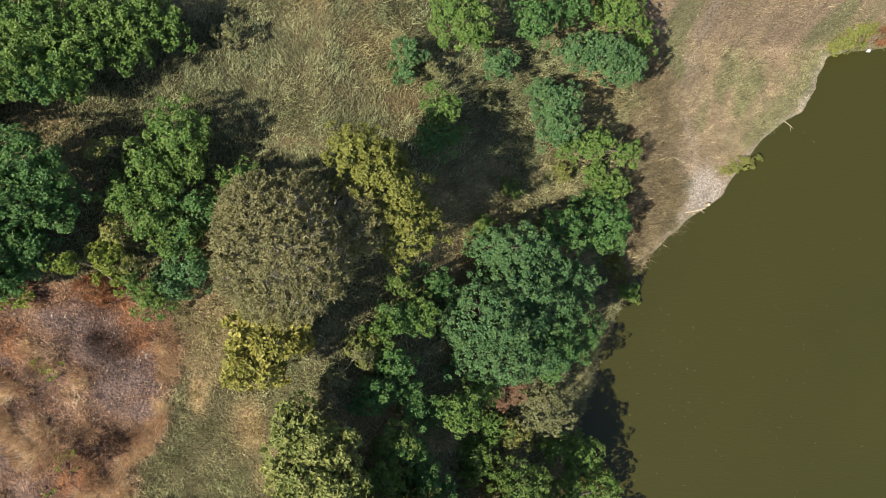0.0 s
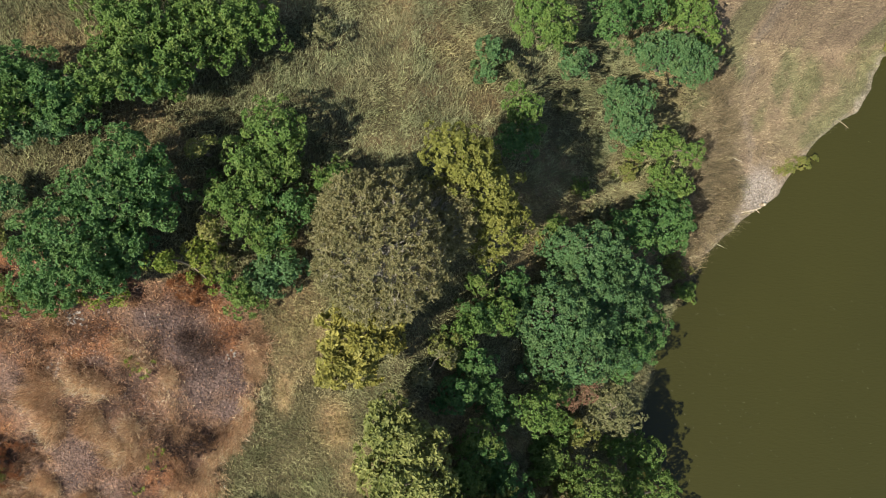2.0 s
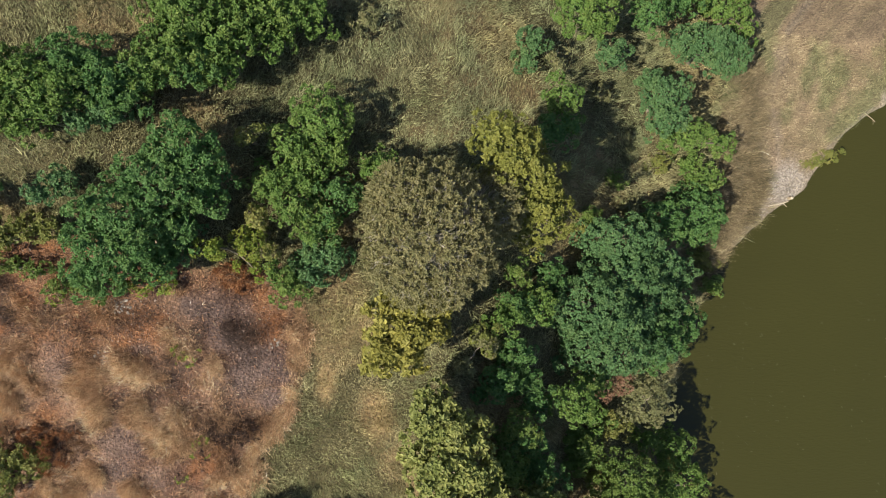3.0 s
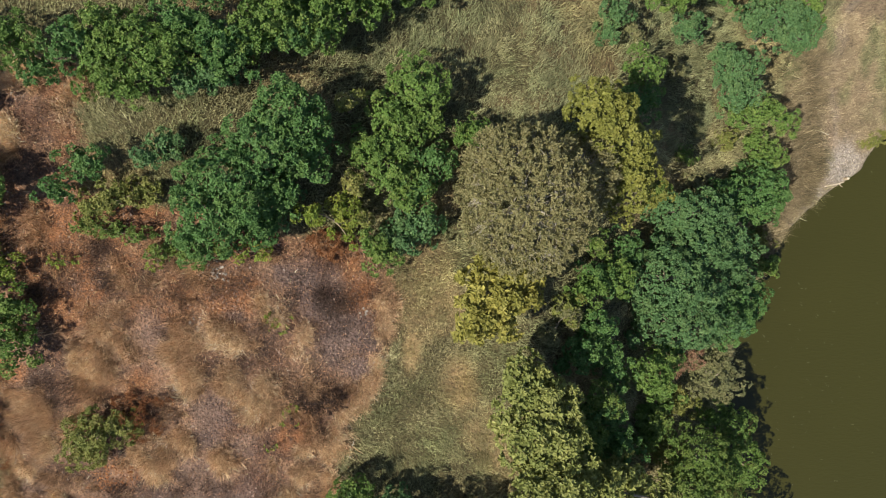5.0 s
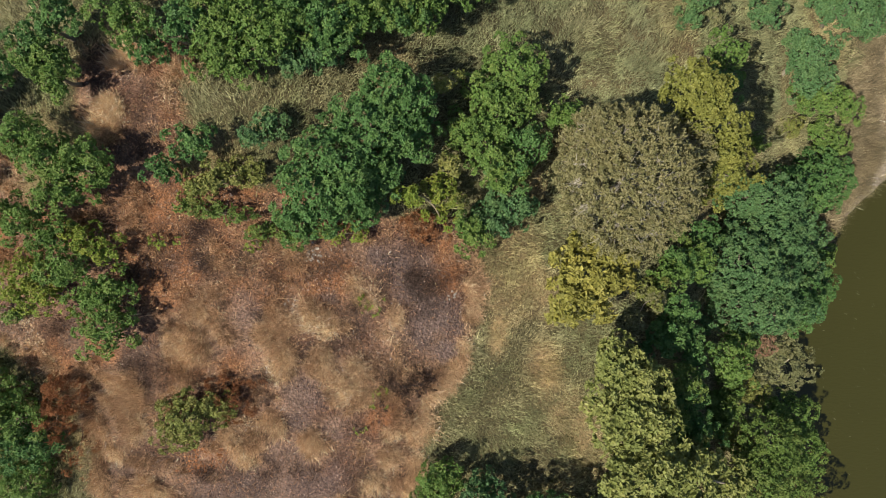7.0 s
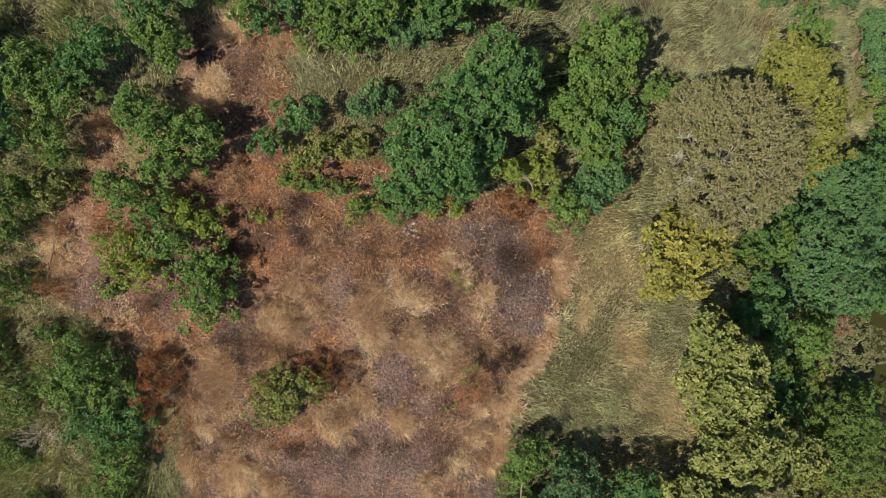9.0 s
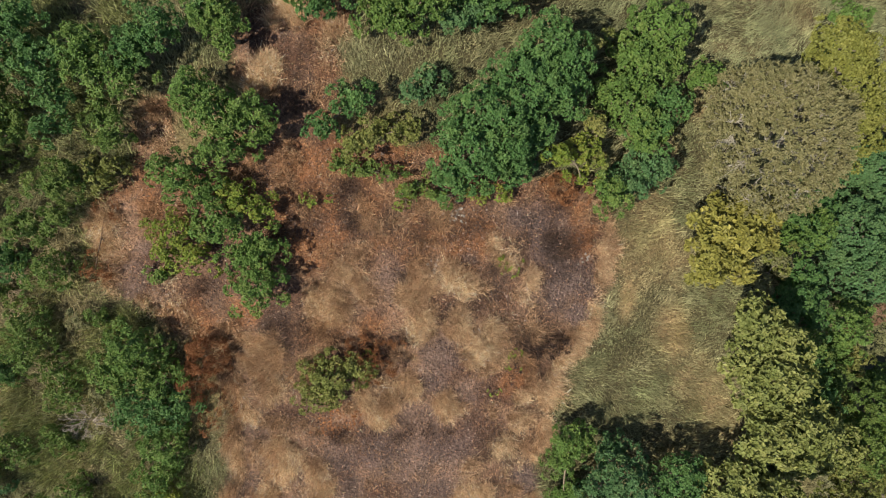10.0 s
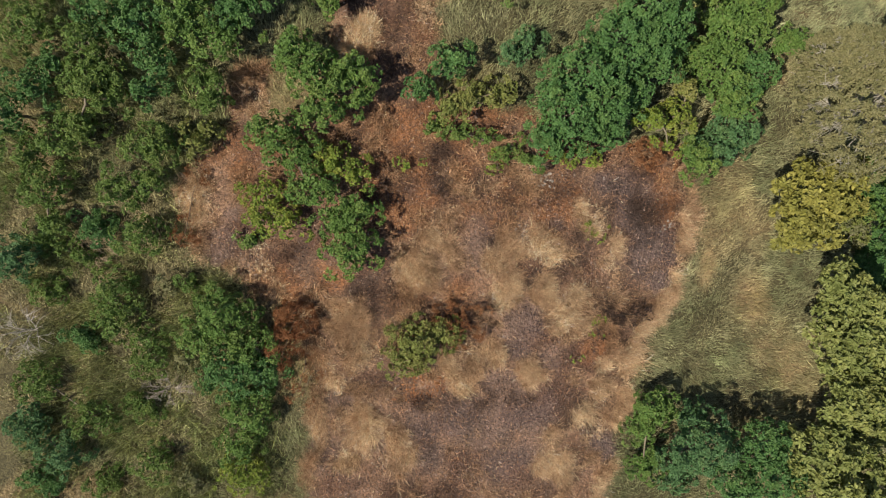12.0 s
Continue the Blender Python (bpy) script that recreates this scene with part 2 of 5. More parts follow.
def toned(name, rough, grain, bump, detail_size, through_leaf=0.0):
    """A material whose colour comes from the mesh's own tone, with fine grain and relief over it."""
    m, tree, shader = material(name)
    n, link = tree.nodes, tree.links.new
    tone = n.new("ShaderNodeAttribute")
    tone.attribute_name = "tone"
    colour = tone.outputs["Color"]
    if grain:
        place = n.new("ShaderNodeTexCoord")
        speck = n.new("ShaderNodeTexNoise")
        speck.inputs["Scale"].default_value, speck.inputs["Detail"].default_value = 1 / detail_size, 5
        link(place.outputs["Object"], speck.inputs["Vector"])
        span = n.new("ShaderNodeMapRange")
        span.inputs["From Min"].default_value, span.inputs["From Max"].default_value = 0.25, 0.75
        span.inputs["To Min"].default_value, span.inputs["To Max"].default_value = 1 - grain, 1 + grain
        link(speck.outputs["Fac"], span.inputs["Value"])
        times = n.new("ShaderNodeVectorMath")
        times.operation = "SCALE"
        link(colour, times.inputs[0])
        link(span.outputs["Result"], times.inputs["Scale"])
        colour = times.outputs["Vector"]
        dust = n.new("ShaderNodeTexNoise")
        dust.inputs["Scale"].default_value, dust.inputs["Detail"].default_value = 3.4 / detail_size, 2
        link(place.outputs["Object"], dust.inputs["Vector"])
        spread = n.new("ShaderNodeMapRange")
        spread.inputs["From Min"].default_value, spread.inputs["From Max"].default_value = 0.3, 0.7
        spread.inputs["To Min"].default_value, spread.inputs["To Max"].default_value = 1 - grain, 1 + grain
        link(dust.outputs["Fac"], spread.inputs["Value"])
        again = n.new("ShaderNodeVectorMath")
        again.operation = "SCALE"
        link(colour, again.inputs[0])
        link(spread.outputs["Result"], again.inputs["Scale"])
        colour = again.outputs["Vector"]
        relief = n.new("ShaderNodeBump")
        relief.inputs["Strength"].default_value, relief.inputs["Distance"].default_value = bump, detail_size
        link(speck.outputs["Fac"], relief.inputs["Height"])
        link(relief.outputs["Normal"], shader.inputs["Normal"])
    link(colour, shader.inputs["Base Color"])
    shader.inputs["Roughness"].default_value = rough
    shader.inputs["Specular IOR Level"].default_value = 0.3
    if through_leaf:
        glow = n.new("ShaderNodeBsdfTranslucent")
        link(colour, glow.inputs["Color"])
        both = n.new("ShaderNodeMixShader")
        both.inputs["Fac"].default_value = through_leaf
        link(shader.outputs["BSDF"], both.inputs[1])
        link(glow.outputs["BSDF"], both.inputs[2])
        link(both.outputs["Shader"], n["Material Output"].inputs["Surface"])
    return m


SOIL = toned("soil", 0.95, 0.6, 0.9, 0.14)
LEAF = toned("leaf", 0.6, 0, 0, 1, 0.34)
BLADE = toned("grass_blade", 0.7, 0, 0, 1, 0.2)
BARK = toned("bark", 0.9, 0.3, 0.6, 0.05)
ROCK = toned("stone", 0.9, 0.3, 0.8, 0.04)

WATER, water_tree, water_shader = material("pond_water")
water_shader.inputs["Base Color"].default_value = (0.062, 0.052, 0.014, 1)
water_shader.inputs["Roughness"].default_value = 0.28
water_shader.inputs["IOR"].default_value = 1.33
wn, wl = water_tree.nodes, water_tree.links.new
w_place, w_cloud, w_mix = wn.new("ShaderNodeTexCoord"), wn.new("ShaderNodeTexNoise"), wn.new("ShaderNodeMix")
w_cloud.inputs["Scale"].default_value, w_cloud.inputs["Detail"].default_value = 0.09, 3
w_mix.data_type = "RGBA"
w_mix.inputs[6].default_value, w_mix.inputs[7].default_value = (0.0335, 0.0325, 0.0078, 1), (0.0265, 0.0262, 0.0066, 1)
wl(w_place.outputs["Object"], w_cloud.inputs["Vector"])
wl(w_cloud.outputs["Fac"], w_mix.inputs[0])
wl(w_mix.outputs[2], water_shader.inputs["Base Color"])
w_map, w_wave, w_bump = wn.new("ShaderNodeMapping"), wn.new("ShaderNodeTexNoise"), wn.new("ShaderNodeBump")
w_map.inputs["Scale"].default_value = (1.8, 6.0, 1.0)
w_map.inputs["Rotation"].default_value = (0, 0, radians(-35))
w_wave.inputs["Scale"].default_value, w_wave.inputs["Detail"].default_value = 1.0, 3
w_bump.inputs["Strength"].default_value, w_bump.inputs["Distance"].default_value = 0.6, 0.05
wl(w_place.outputs["Object"], w_map.inputs["Vector"])
wl(w_map.outputs["Vector"], w_wave.inputs["Vector"])
wl(w_wave.outputs["Fac"], w_bump.inputs["Height"])
wl(w_bump.outputs["Normal"], water_shader.inputs["Normal"])


# ---- mesh helpers ----
def sheet(name, verts, faces, corners, tones, mat, smooth=False):
    """A mesh from arrays: every face has the same number of corners; tones is a colour for each vertex."""
    me = bpy.data.meshes.new(name)
    me.vertices.add(len(verts))
    me.vertices.foreach_set("co", np.ascontiguousarray(verts, np.float32).ravel())
    me.loops.add(faces.size)
    me.loops.foreach_set("vertex_index", np.ascontiguousarray(faces, np.int32).ravel())
    me.polygons.add(len(faces))
    me.polygons.foreach_set("loop_start", np.arange(0, faces.size, corners, dtype=np.int32))
    me.update(calc_edges=True)
    paint = me.attributes.new("tone", "FLOAT_COLOR", "POINT")
    rgba = np.ones((len(verts), 4), np.float32)
    rgba[:, :3] = np.clip(tones, 0.003, 0.9)
    paint.data.foreach_set("color", rgba.ravel())
    me.polygons.foreach_set("use_smooth", np.full(len(faces), smooth))
    me.materials.append(mat)
    return me


def unit(v):
    return v / np.maximum(np.linalg.norm(v, axis=-1, keepdims=True), 1e-9)


def blades(name, base, length, width, turn, lean, tones, mat=BLADE, bend=0.0):
    """Grass: one tapered, leaning blade at each base point."""
    n = len(base)
    away = np.stack([np.cos(turn), np.sin(turn), np.zeros(n)], -1)
    side = np.stack([-np.sin(turn), np.cos(turn), np.zeros(n)], -1)
    side = unit(side + 0.9 * rng.normal(size=(n, 3)) * [1, 1, 0.6])
    tip = base + length[:, None] * (away * np.sin(lean)[:, None] + np.array([0, 0, 1]) * np.cos(lean)[:, None])
    verts = np.stack([base - side * width[:, None] / 2, base + side * width[:, None] / 2, tip], 1).reshape(-1, 3)
    faces = np.arange(3 * n).reshape(n, 3)
    # root shade is put into the colour: darker root, lighter tip
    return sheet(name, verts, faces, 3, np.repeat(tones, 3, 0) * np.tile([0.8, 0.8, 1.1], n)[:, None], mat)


def leaves(name, root, along, face, length, width, tones, origin):
    """Leaves from root along `along`, turned towards `face`: folded diamonds with a drooping tip."""
    n = len(root)
    side = unit(np.cross(along, face))
    up = np.cross(side, along)
    mid = root + along * (0.55 * length)[:, None] + up * (0.10 * length)[:, None]
    tip = root + along * length[:, None] - up * (0.06 * length)[:, None]
    verts = np.stack([root, mid - side * width[:, None] / 2, tip, mid + side * width[:, None] / 2], 1).reshape(-1, 3) - origin
    q = np.arange(n)[:, None] * 4
    faces = np.concatenate([q + [0, 1, 2], q + [0, 2, 3]], 1).reshape(-1, 3)
    return sheet(name, verts, faces, 3, np.repeat(tones, 4, 0), LEAF)


def tube_arrays(path, radii, sides=6):
    path, radii = np.asarray(path, float), np.asarray(radii, float)
    way = unit(np.gradient(path, axis=0))
    a = unit(np.cross(way, np.array([0.31, 0.95, 0.07])))
    b = np.cross(way, a)
    ang = np.linspace(0, 2 * math.pi, sides, endpoint=False)
    ring = a[:, None] * np.cos(ang)[None, :, None] + b[:, None] * np.sin(ang)[None, :, None]
    verts = (path[:, None] + ring * radii[:, None, None]).reshape(-1, 3)
    k, s = np.meshgrid(np.arange(len(path) - 1), np.arange(sides), indexing="ij")
    nxt = (s + 1) % sides
    faces = np.stack([k * sides + s, k * sides + nxt, (k + 1) * sides + nxt, (k + 1) * sides + s], -1).reshape(-1, 4)
    return verts, faces


def tubes(name, runs, tone, origin, mat=BARK, sides=6):
    """Many tapered tubes as one mesh."""
    vs, fs, count = [], [], 0
    for path, radii in runs:
        v, f = tube_arrays(path, radii, sides)
        vs.append(v)
        fs.append(f + count)
        count += len(v)
    verts = np.concatenate(vs)
    tones = np.asarray(tone) * (0.8 + 0.4 * rng.random((len(verts), 1)))
    return sheet(name, verts - origin, np.concatenate(fs), 4, tones, mat, True)


def part(name, me, parent, label=""):
    ob = new(name, me)
    ob.parent = parent
    return tagged(ob, label)


def arc(a, b, sag, n=6):
    t = np.linspace(0, 1, n)[:, None]
    wob = rng.normal(size=3) * [1, 1, 0.4] * 0.06 * np.linalg.norm(b - a)
    return a + (b - a) * t + np.array([0, 0, sag]) * 4 * t * (1 - t) + wob * np.sin(math.pi * t)


# ---- the ground, one sheet to the horizon ----
def axis(lo, hi, step, reach):
    inner = np.arange(lo, hi + step / 2, step)
    grow_by = step * 1.35 ** np.arange(1, 60)
    out = np.cumsum(grow_by)
    out = out[out < reach]
    return np.concatenate([lo - out[::-1], inner, hi + out])


gx, gy = axis(-52, 36, 0.28, 2600), axis(-26, 22, 0.28, 2600)
GX, GY = np.meshgrid(gx, gy, indexing="ij")
GZ = ground_z(GX, GY)
gi, gj = np.meshgrid(np.arange(len(gx) - 1), np.arange(len(gy) - 1), indexing="ij")
k0 = gi * len(gy) + gj
ground_faces = np.stack([k0, k0 + len(gy), k0 + len(gy) + 1, k0 + 1], -1).reshape(-1, 4)
ground = new("ground", sheet("ground", np.stack([GX, GY, GZ], -1).reshape(-1, 3), ground_faces, 4, soil_tone(GX, GY).reshape(-1, 3), SOIL, True))
tagged(ground, "dry sloping hillside soil with a burnt brown clearing", "ground", kind="structure")

wx, wy = np.linspace(4, 320, 80), np.linspace(-1200, 1200, 60)
WX, WY = np.meshgrid(wx, wy, indexing="ij")
wi, wj = np.meshgrid(np.arange(79), np.arange(59), indexing="ij")
w0 = wi * 60 + wj
water = new("water", sheet("water", np.stack([WX, WY, 0 * WX], -1).reshape(-1, 3), np.stack([w0, w0 + 60, w0 + 61, w0 + 1], -1).reshape(-1, 4), 4,
                           np.zeros((80 * 60, 3)), WATER, True))
tagged(water, "murky olive-green pond water with faint ripples", "water", kind="structure")


# ---- trees and shrubs ----
# leaf colour, colour of old leaves, share of old leaves, leaf length, leaf width, distance of twig tips, leaves at a tip, bark
KINDS = {
    "deep": ((0.074, 0.16, 0.046), (0.136, 0.224, 0.062), 0.35, 0.15, 0.075, 0.17, 7, (0.16, 0.13, 0.09)),
    "fresh": ((0.104, 0.184, 0.041), (0.184, 0.244, 0.06), 0.35, 0.15, 0.075, 0.17, 7, (0.17, 0.14, 0.10)),
    "wild": ((0.104, 0.17, 0.038), (0.18, 0.226, 0.057), 0.40, 0.15, 0.07, 0.17, 7, (0.18, 0.15, 0.11)),
    "blue": ((0.08, 0.164, 0.062), (0.142, 0.224, 0.08), 0.35, 0.15, 0.075, 0.17, 7, (0.17, 0.15, 0.11)),
    "gold": ((0.168, 0.18, 0.038), (0.25, 0.248, 0.062), 0.40, 0.14, 0.09, 0.17, 7, (0.20, 0.17, 0.13)),
    "teak": ((0.172, 0.2, 0.056), (0.3, 0.305, 0.096), 0.45, 0.27, 0.155, 0.27, 6, (0.24, 0.20, 0.15)),
    "amber": ((0.205, 0.200, 0.045), (0.345, 0.310, 0.075), 0.45, 0.27, 0.155, 0.27, 6, (0.24, 0.20, 0.15)),
    "lime": ((0.165, 0.23, 0.036), (0.27, 0.27, 0.052), 0.40, 0.14, 0.07, 0.17, 7, (0.18, 0.15, 0.10)),
    "olive": ((0.165, 0.19, 0.048), (0.265, 0.245, 0.078), 0.45, 0.14, 0.075, 0.17, 7, (0.20, 0.16, 0.11)),
    "grey": ((0.17, 0.18, 0.08), (0.255, 0.236, 0.115), 0.50, 0.14, 0.065, 0.17, 7, (0.28, 0.24, 0.18)),
    "withered": ((0.220, 0.125, 0.080), (0.340, 0.220, 0.140), 0.50, 0.18, 0.05, 0.19, 6, (0.20, 0.14, 0.10)),
    "char": ((0.06, 0.042, 0.038), (0.14, 0.088, 0.062), 0.50, 0.24, 0.016, 0.16, 8, (0.06, 0.045, 0.04)),
    "brown": ((0.25, 0.112, 0.05), (0.4, 0.205, 0.1), 0.50, 0.2, 0.03, 0.18, 10, (0.13, 0.09, 0.06)),
}


def grow(name, kind, label, category, group, bx, by, *lobes, bare=0.0):
    """A tree or shrub rooted at bx, by. A lobe of its crown: x, y from the root, half widths across and along, height of its top over the root."""
    fresh, old, share, size, wide, gap, per_tip, bark = KINDS[kind]
    bz = float(ground_z(bx, by)) - 0.05
    foot = np.array([bx, by, bz])
    ob = new(name)
    ob.location = foot
    tagged(ob, label, category, group)
    lobe_data = []
    for lx, ly, rx, ry, top in lobes:
        rz = min(0.8 * min(rx, ry) + 0.15, 0.48 * top)
        lobe_data.append((np.array([bx + lx, by + ly, bz + top - rz]), np.array([rx, ry, rz])))
    tips, ways, clump_tone, inside = [], [], [], []
    for k, (mid, half) in enumerate(lobe_data):
        area = 2 * math.pi * ((half[0] * half[1]) ** 1.6 / 3 + 2 * (half[0] * half[2]) ** 1.6 / 3) ** (1 / 1.6)
        fine = 1.5 if kind in ("teak", "amber") else 1.0
        n_clump = max(6, int(area / (0.33 * fine)))
        d = rng.normal(size=(n_clump * 3, 3))
        d = unit(d * [1, 1, 0.9] + [0, 0, 0.35])
        d = d[d[:, 2] > -0.25]
        keep = []
        for v in d:
            if len(keep) < n_clump and all((v - w) @ (v - w) * half[0] * half[1] > 0.23 * fine for w in keep):
                keep.append(v)
        bulge = rng.uniform(0, 6.28, 3)
        stray = 0.30 if kind in ("wild", "lime", "teak", "amber", "grey") else 0.16
        for v in keep:
            puff = rng.uniform(0.20, 0.34) * fine
            az = math.atan2(v[1], v[0])
            reach = 0.93 + 0.10 * math.sin(3 * az + bulge[0]) + 0.08 * math.sin(5 * az + bulge[1]) + 0.05 * math.sin(8 * az + bulge[2])
            sink = rng.uniform(-0.12, 0.28) - (rng.uniform(0.1, 0.3) if rng.random() < stray else 0.0)
            centre = mid + v * half * (reach - sink / half.mean())
            n_tip = max(4, int(2 * math.pi * puff * puff / (gap * gap) * 1.0))
            w = unit(rng.normal(size=(n_tip, 3)) + 0.75 * v + [0, 0, 0.35])
            tips.append(centre + w * puff * rng.uniform(0.65, 1.0, (n_tip, 1)))
            ways.append(unit(w + 0.4 * v))
            clump_tone.append(np.full(n_tip, rng.random()))
            inside.append(np.zeros(n_tip, bool))
        n_in = int(area / 0.034 * (0.25 if wide < 0.05 else 1.0))
        v = unit(rng.normal(size=(n_in, 3)) + [0, 0, 0.55])
        holes = np.sin(v @ rng.normal(size=3) * 5.0 * half.mean() + bulge[0]) + np.sin(v @ rng.normal(size=3) * 6.0 * half.mean() + bulge[1])
        v = v[holes > (-0.75 if stray > 0.2 else -1.25)]
        n_in = len(v)
        tips.append(mid + v * half * np.clip(1 - rng.uniform(0.30, 0.65, (n_in, 1)) / half.mean(), 0.35, 0.9))
        ways.append(v)
        clump_tone.append(0.5 * rng.random(n_in))
        inside.append(np.ones(n_in, bool))
    tips, ways, clump_tone, inside = np.concatenate(tips), np.concatenate(ways), np.concatenate(clump_tone), np.concatenate(inside)
    buried = np.zeros(len(tips), bool)
    for mid, half in lobe_data:
        buried |= (((tips - mid) / half) ** 2).sum(1) < max(1 - 0.75 / half.mean(), 0.3) ** 2
    above = tips[:, 2] > ground_z(tips[:, 0], tips[:, 1]) + 0.05
    ok = ~buried & above & (rng.random(len(tips)) > bare)
    tips, ways, clump_tone, inside = tips[ok], ways[ok], clump_tone[ok], inside[ok]
    count = np.where(inside, 3, per_tip)
    n = int(count.sum())
    tip, way, tone_k = np.repeat(tips, count, 0), np.repeat(ways, count, 0), np.repeat(clump_tone, count)
    spread = rng.normal(size=(n, 3))
    spread = unit(spread - way * (spread * way).sum(1, keepdims=True))
    along = unit(spread * rng.uniform(0.7, 1.0, (n, 1)) + way * rng.uniform(0.05, 0.9, (n, 1)) - np.array([0, 0, 0.18]))
    length = size * rng.uniform(0.65, 1.2, n)
    width = wide * rng.uniform(0.7, 1.2, n)
    if size < 0.2 and wide > 0.05:
        length, width = length * np.where(np.repeat(inside, count), 1.3, 1.0), width * np.where(np.repeat(inside, count), 1.7, 1.0)
    aged = np.clip(share * 0.5 + (tone_k - 0.5) * 0.8 + 0.25 * rng.normal(size=n), 0, 1)
    tones = mixed(np.array(fresh), np.array(old), aged) * rng.uniform(0.75, 1.25, (n, 1))
    if len(tip):
        part("crown", leaves("crown", tip, along, 0.6 * way + [0, 0, 0.45] + 0.35 * rng.normal(size=(n, 3)), length, width, tones, foot), ob)
    top = max(lobe[4] for lobe in lobes)
    head = np.array([np.mean([m[0] for m, _ in lobe_data]), np.mean([m[1] for m, _ in lobe_data]), bz + 0.45 * top])
    thick = 0.028 * top + 0.015
    trunk = part("trunk", tubes("trunk", [(arc(foot - [0, 0, 0.2], head, 0.0), np.linspace(thick * 1.3, thick * 0.75, 6))], bark, foot), ob)
    for mid, half in lobe_data:
        runs = [(arc(head, mid, 0.1), np.linspace(thick * 0.7, thick * 0.35, 6))]
        for v in unit(rng.normal(size=(5, 3)) + [0, 0, 0.6]):
            runs.append((arc(mid, mid + v * half * 0.72, 0.05, 5), np.linspace(thick * 0.33, 0.008, 5)))
        part("limb", tubes("limb", runs, bark, foot, sides=4), trunk)
    return ob


def dry_tree(bx, by, lobes, label, ends=900, spikes=4, leafy=True, bark=(0.34, 0.31, 0.25)):
    """A withering tree: pale limbs that fork twice, with spiky sprays of tan leaves at the twigs' ends."""
    bz = float(ground_z(bx, by)) - 0.05
    foot = np.array([bx, by, bz])
    ob = new("dry_tree" if leafy else "dead_branch")
    ob.location = foot
    tagged(ob, label, "tree" if leafy else "dead branch")
    top = max(lobe[4] for lobe in lobes)
    head = foot + [0, 0, 0.42 * top]
    thick = (0.02 if leafy else 0.045) * top + 0.01
    if leafy:
        part("trunk", tubes("trunk", [(arc(foot - [0, 0, 0.2], head, 0.0, 8), np.linspace(thick * 1.5, thick, 8))], bark, foot, sides=8), ob)
    all_tips, all_ways = [], []
    for lx, ly, rx, ry, high in lobes:
        half = np.array([rx, ry, 0.42 * high])
        mid = foot + [lx, ly, high - half[2]]
        fork = head * 0.55 + mid * 0.45
        n_main = 7
        az = rng.uniform(0, 6.28) + np.arange(n_main) * 2 * math.pi / n_main + 0.25 * rng.normal(size=n_main)
        mains = mid + np.stack([np.cos(az) * 0.55, np.sin(az) * 0.55, rng.uniform(0.05, 0.45, n_main)], -1) * half
        mains = np.concatenate([mains, mid[None] + [[0.05, 0.1, 0.6 * half[2]]]])
        n_sec = 7 * len(mains)
        v = unit(rng.normal(size=(n_sec, 3)) + [0, 0, 0.45])
        secs = mid + v * half * rng.uniform(0.72, 0.97, (n_sec, 1))
        n_end = int(ends * rx * ry / sum(q[2] * q[3] for q in lobes))
        v = unit(rng.normal(size=(n_end, 3)) + [0, 0, 0.5])
        v = v[v[:, 2] > -0.3]
        tips = mid + v * half * rng.uniform(0.82, 1.05, (len(v), 1))
        owner = np.argmin(((secs[:, None] - mains[None]) ** 2).sum(-1), 1)
        twig_of = np.argmin(((tips[:, None] - secs[None]) ** 2).sum(-1), 1)
        for k, m in enumerate(mains):
            bough = arc(fork if leafy else foot, m, 0.15, 12)
            runs = [(bough, np.linspace(thick * 0.5, thick * 0.18, 12))]
            for j in np.flatnonzero(owner == k):
                branch = arc(bough[rng.integers(5, 12)], secs[j], 0.1, 8)
                runs.append((branch, np.linspace(thick * 0.19, thick * 0.08, 8)))
                for i in np.flatnonzero(twig_of == j):
                    runs.append((arc(branch[rng.integers(3, 8)], tips[i], 0.04, 4), np.linspace(thick * 0.10, 0.005, 4)))
            part("limb", tubes("limb", runs, bark, foot, sides=4), ob)
        all_tips.append(tips)
        all_ways.append(v)
    if leafy:
        tips, ways = np.concatenate(all_tips), np.concatenate(all_ways)
        n = len(tips) * spikes
        tip, way = np.repeat(tips, spikes, 0), np.repeat(ways, spikes, 0)
        dart = unit(way + 0.75 * rng.normal(size=(n, 3)) + [0, 0, 0.25])
        per = 14
        step = np.tile(np.linspace(0.0, 0.30, per), n)
        root = np.repeat(tip, per, 0) + np.repeat(dart, per, 0) * step[:, None]
        along = unit(np.repeat(dart, per, 0) * 0.8 + rng.normal(size=(n * per, 3)) * 0.7)
        kk = n * per
        tones = mixed(np.array([0.172, 0.172, 0.070]), np.array([0.315, 0.285, 0.142]), np.clip(np.repeat(rng.random(n), per) * 0.8 + 0.2 * rng.normal(size=kk) + 0.1, 0, 1))
        part("crown", leaves("crown", root, along, unit(np.repeat(way, per, 0) + 0.6 * rng.normal(size=(kk, 3))), rng.uniform(0.09, 0.15, kk), rng.uniform(0.045, 0.07, kk), tones, foot), ob)
    return ob

# rows of growth, from the pond up to the burnt clearing
grow("bank_tree", "fresh", "bright green leafy tree on the grassy bank", "tree", "trees on the bank", 1.08, 12.12, (-0.15, 0.17, 1.66, 1.51, 4.33), (0.50, -0.57, 0.93, 0.78, 3.14))
grow("bank_tree", "blue", "dark green leafy tree on the steep bank above the water", "tree", "trees on the bank", 10.02, 11.97, (-0.17, 0.20, 1.96, 1.29, 4.35), (1.36, -0.41, 1.39, 1.24, 3.38), (-2.06, 0.21, 1.06, 0.88, 4.49))
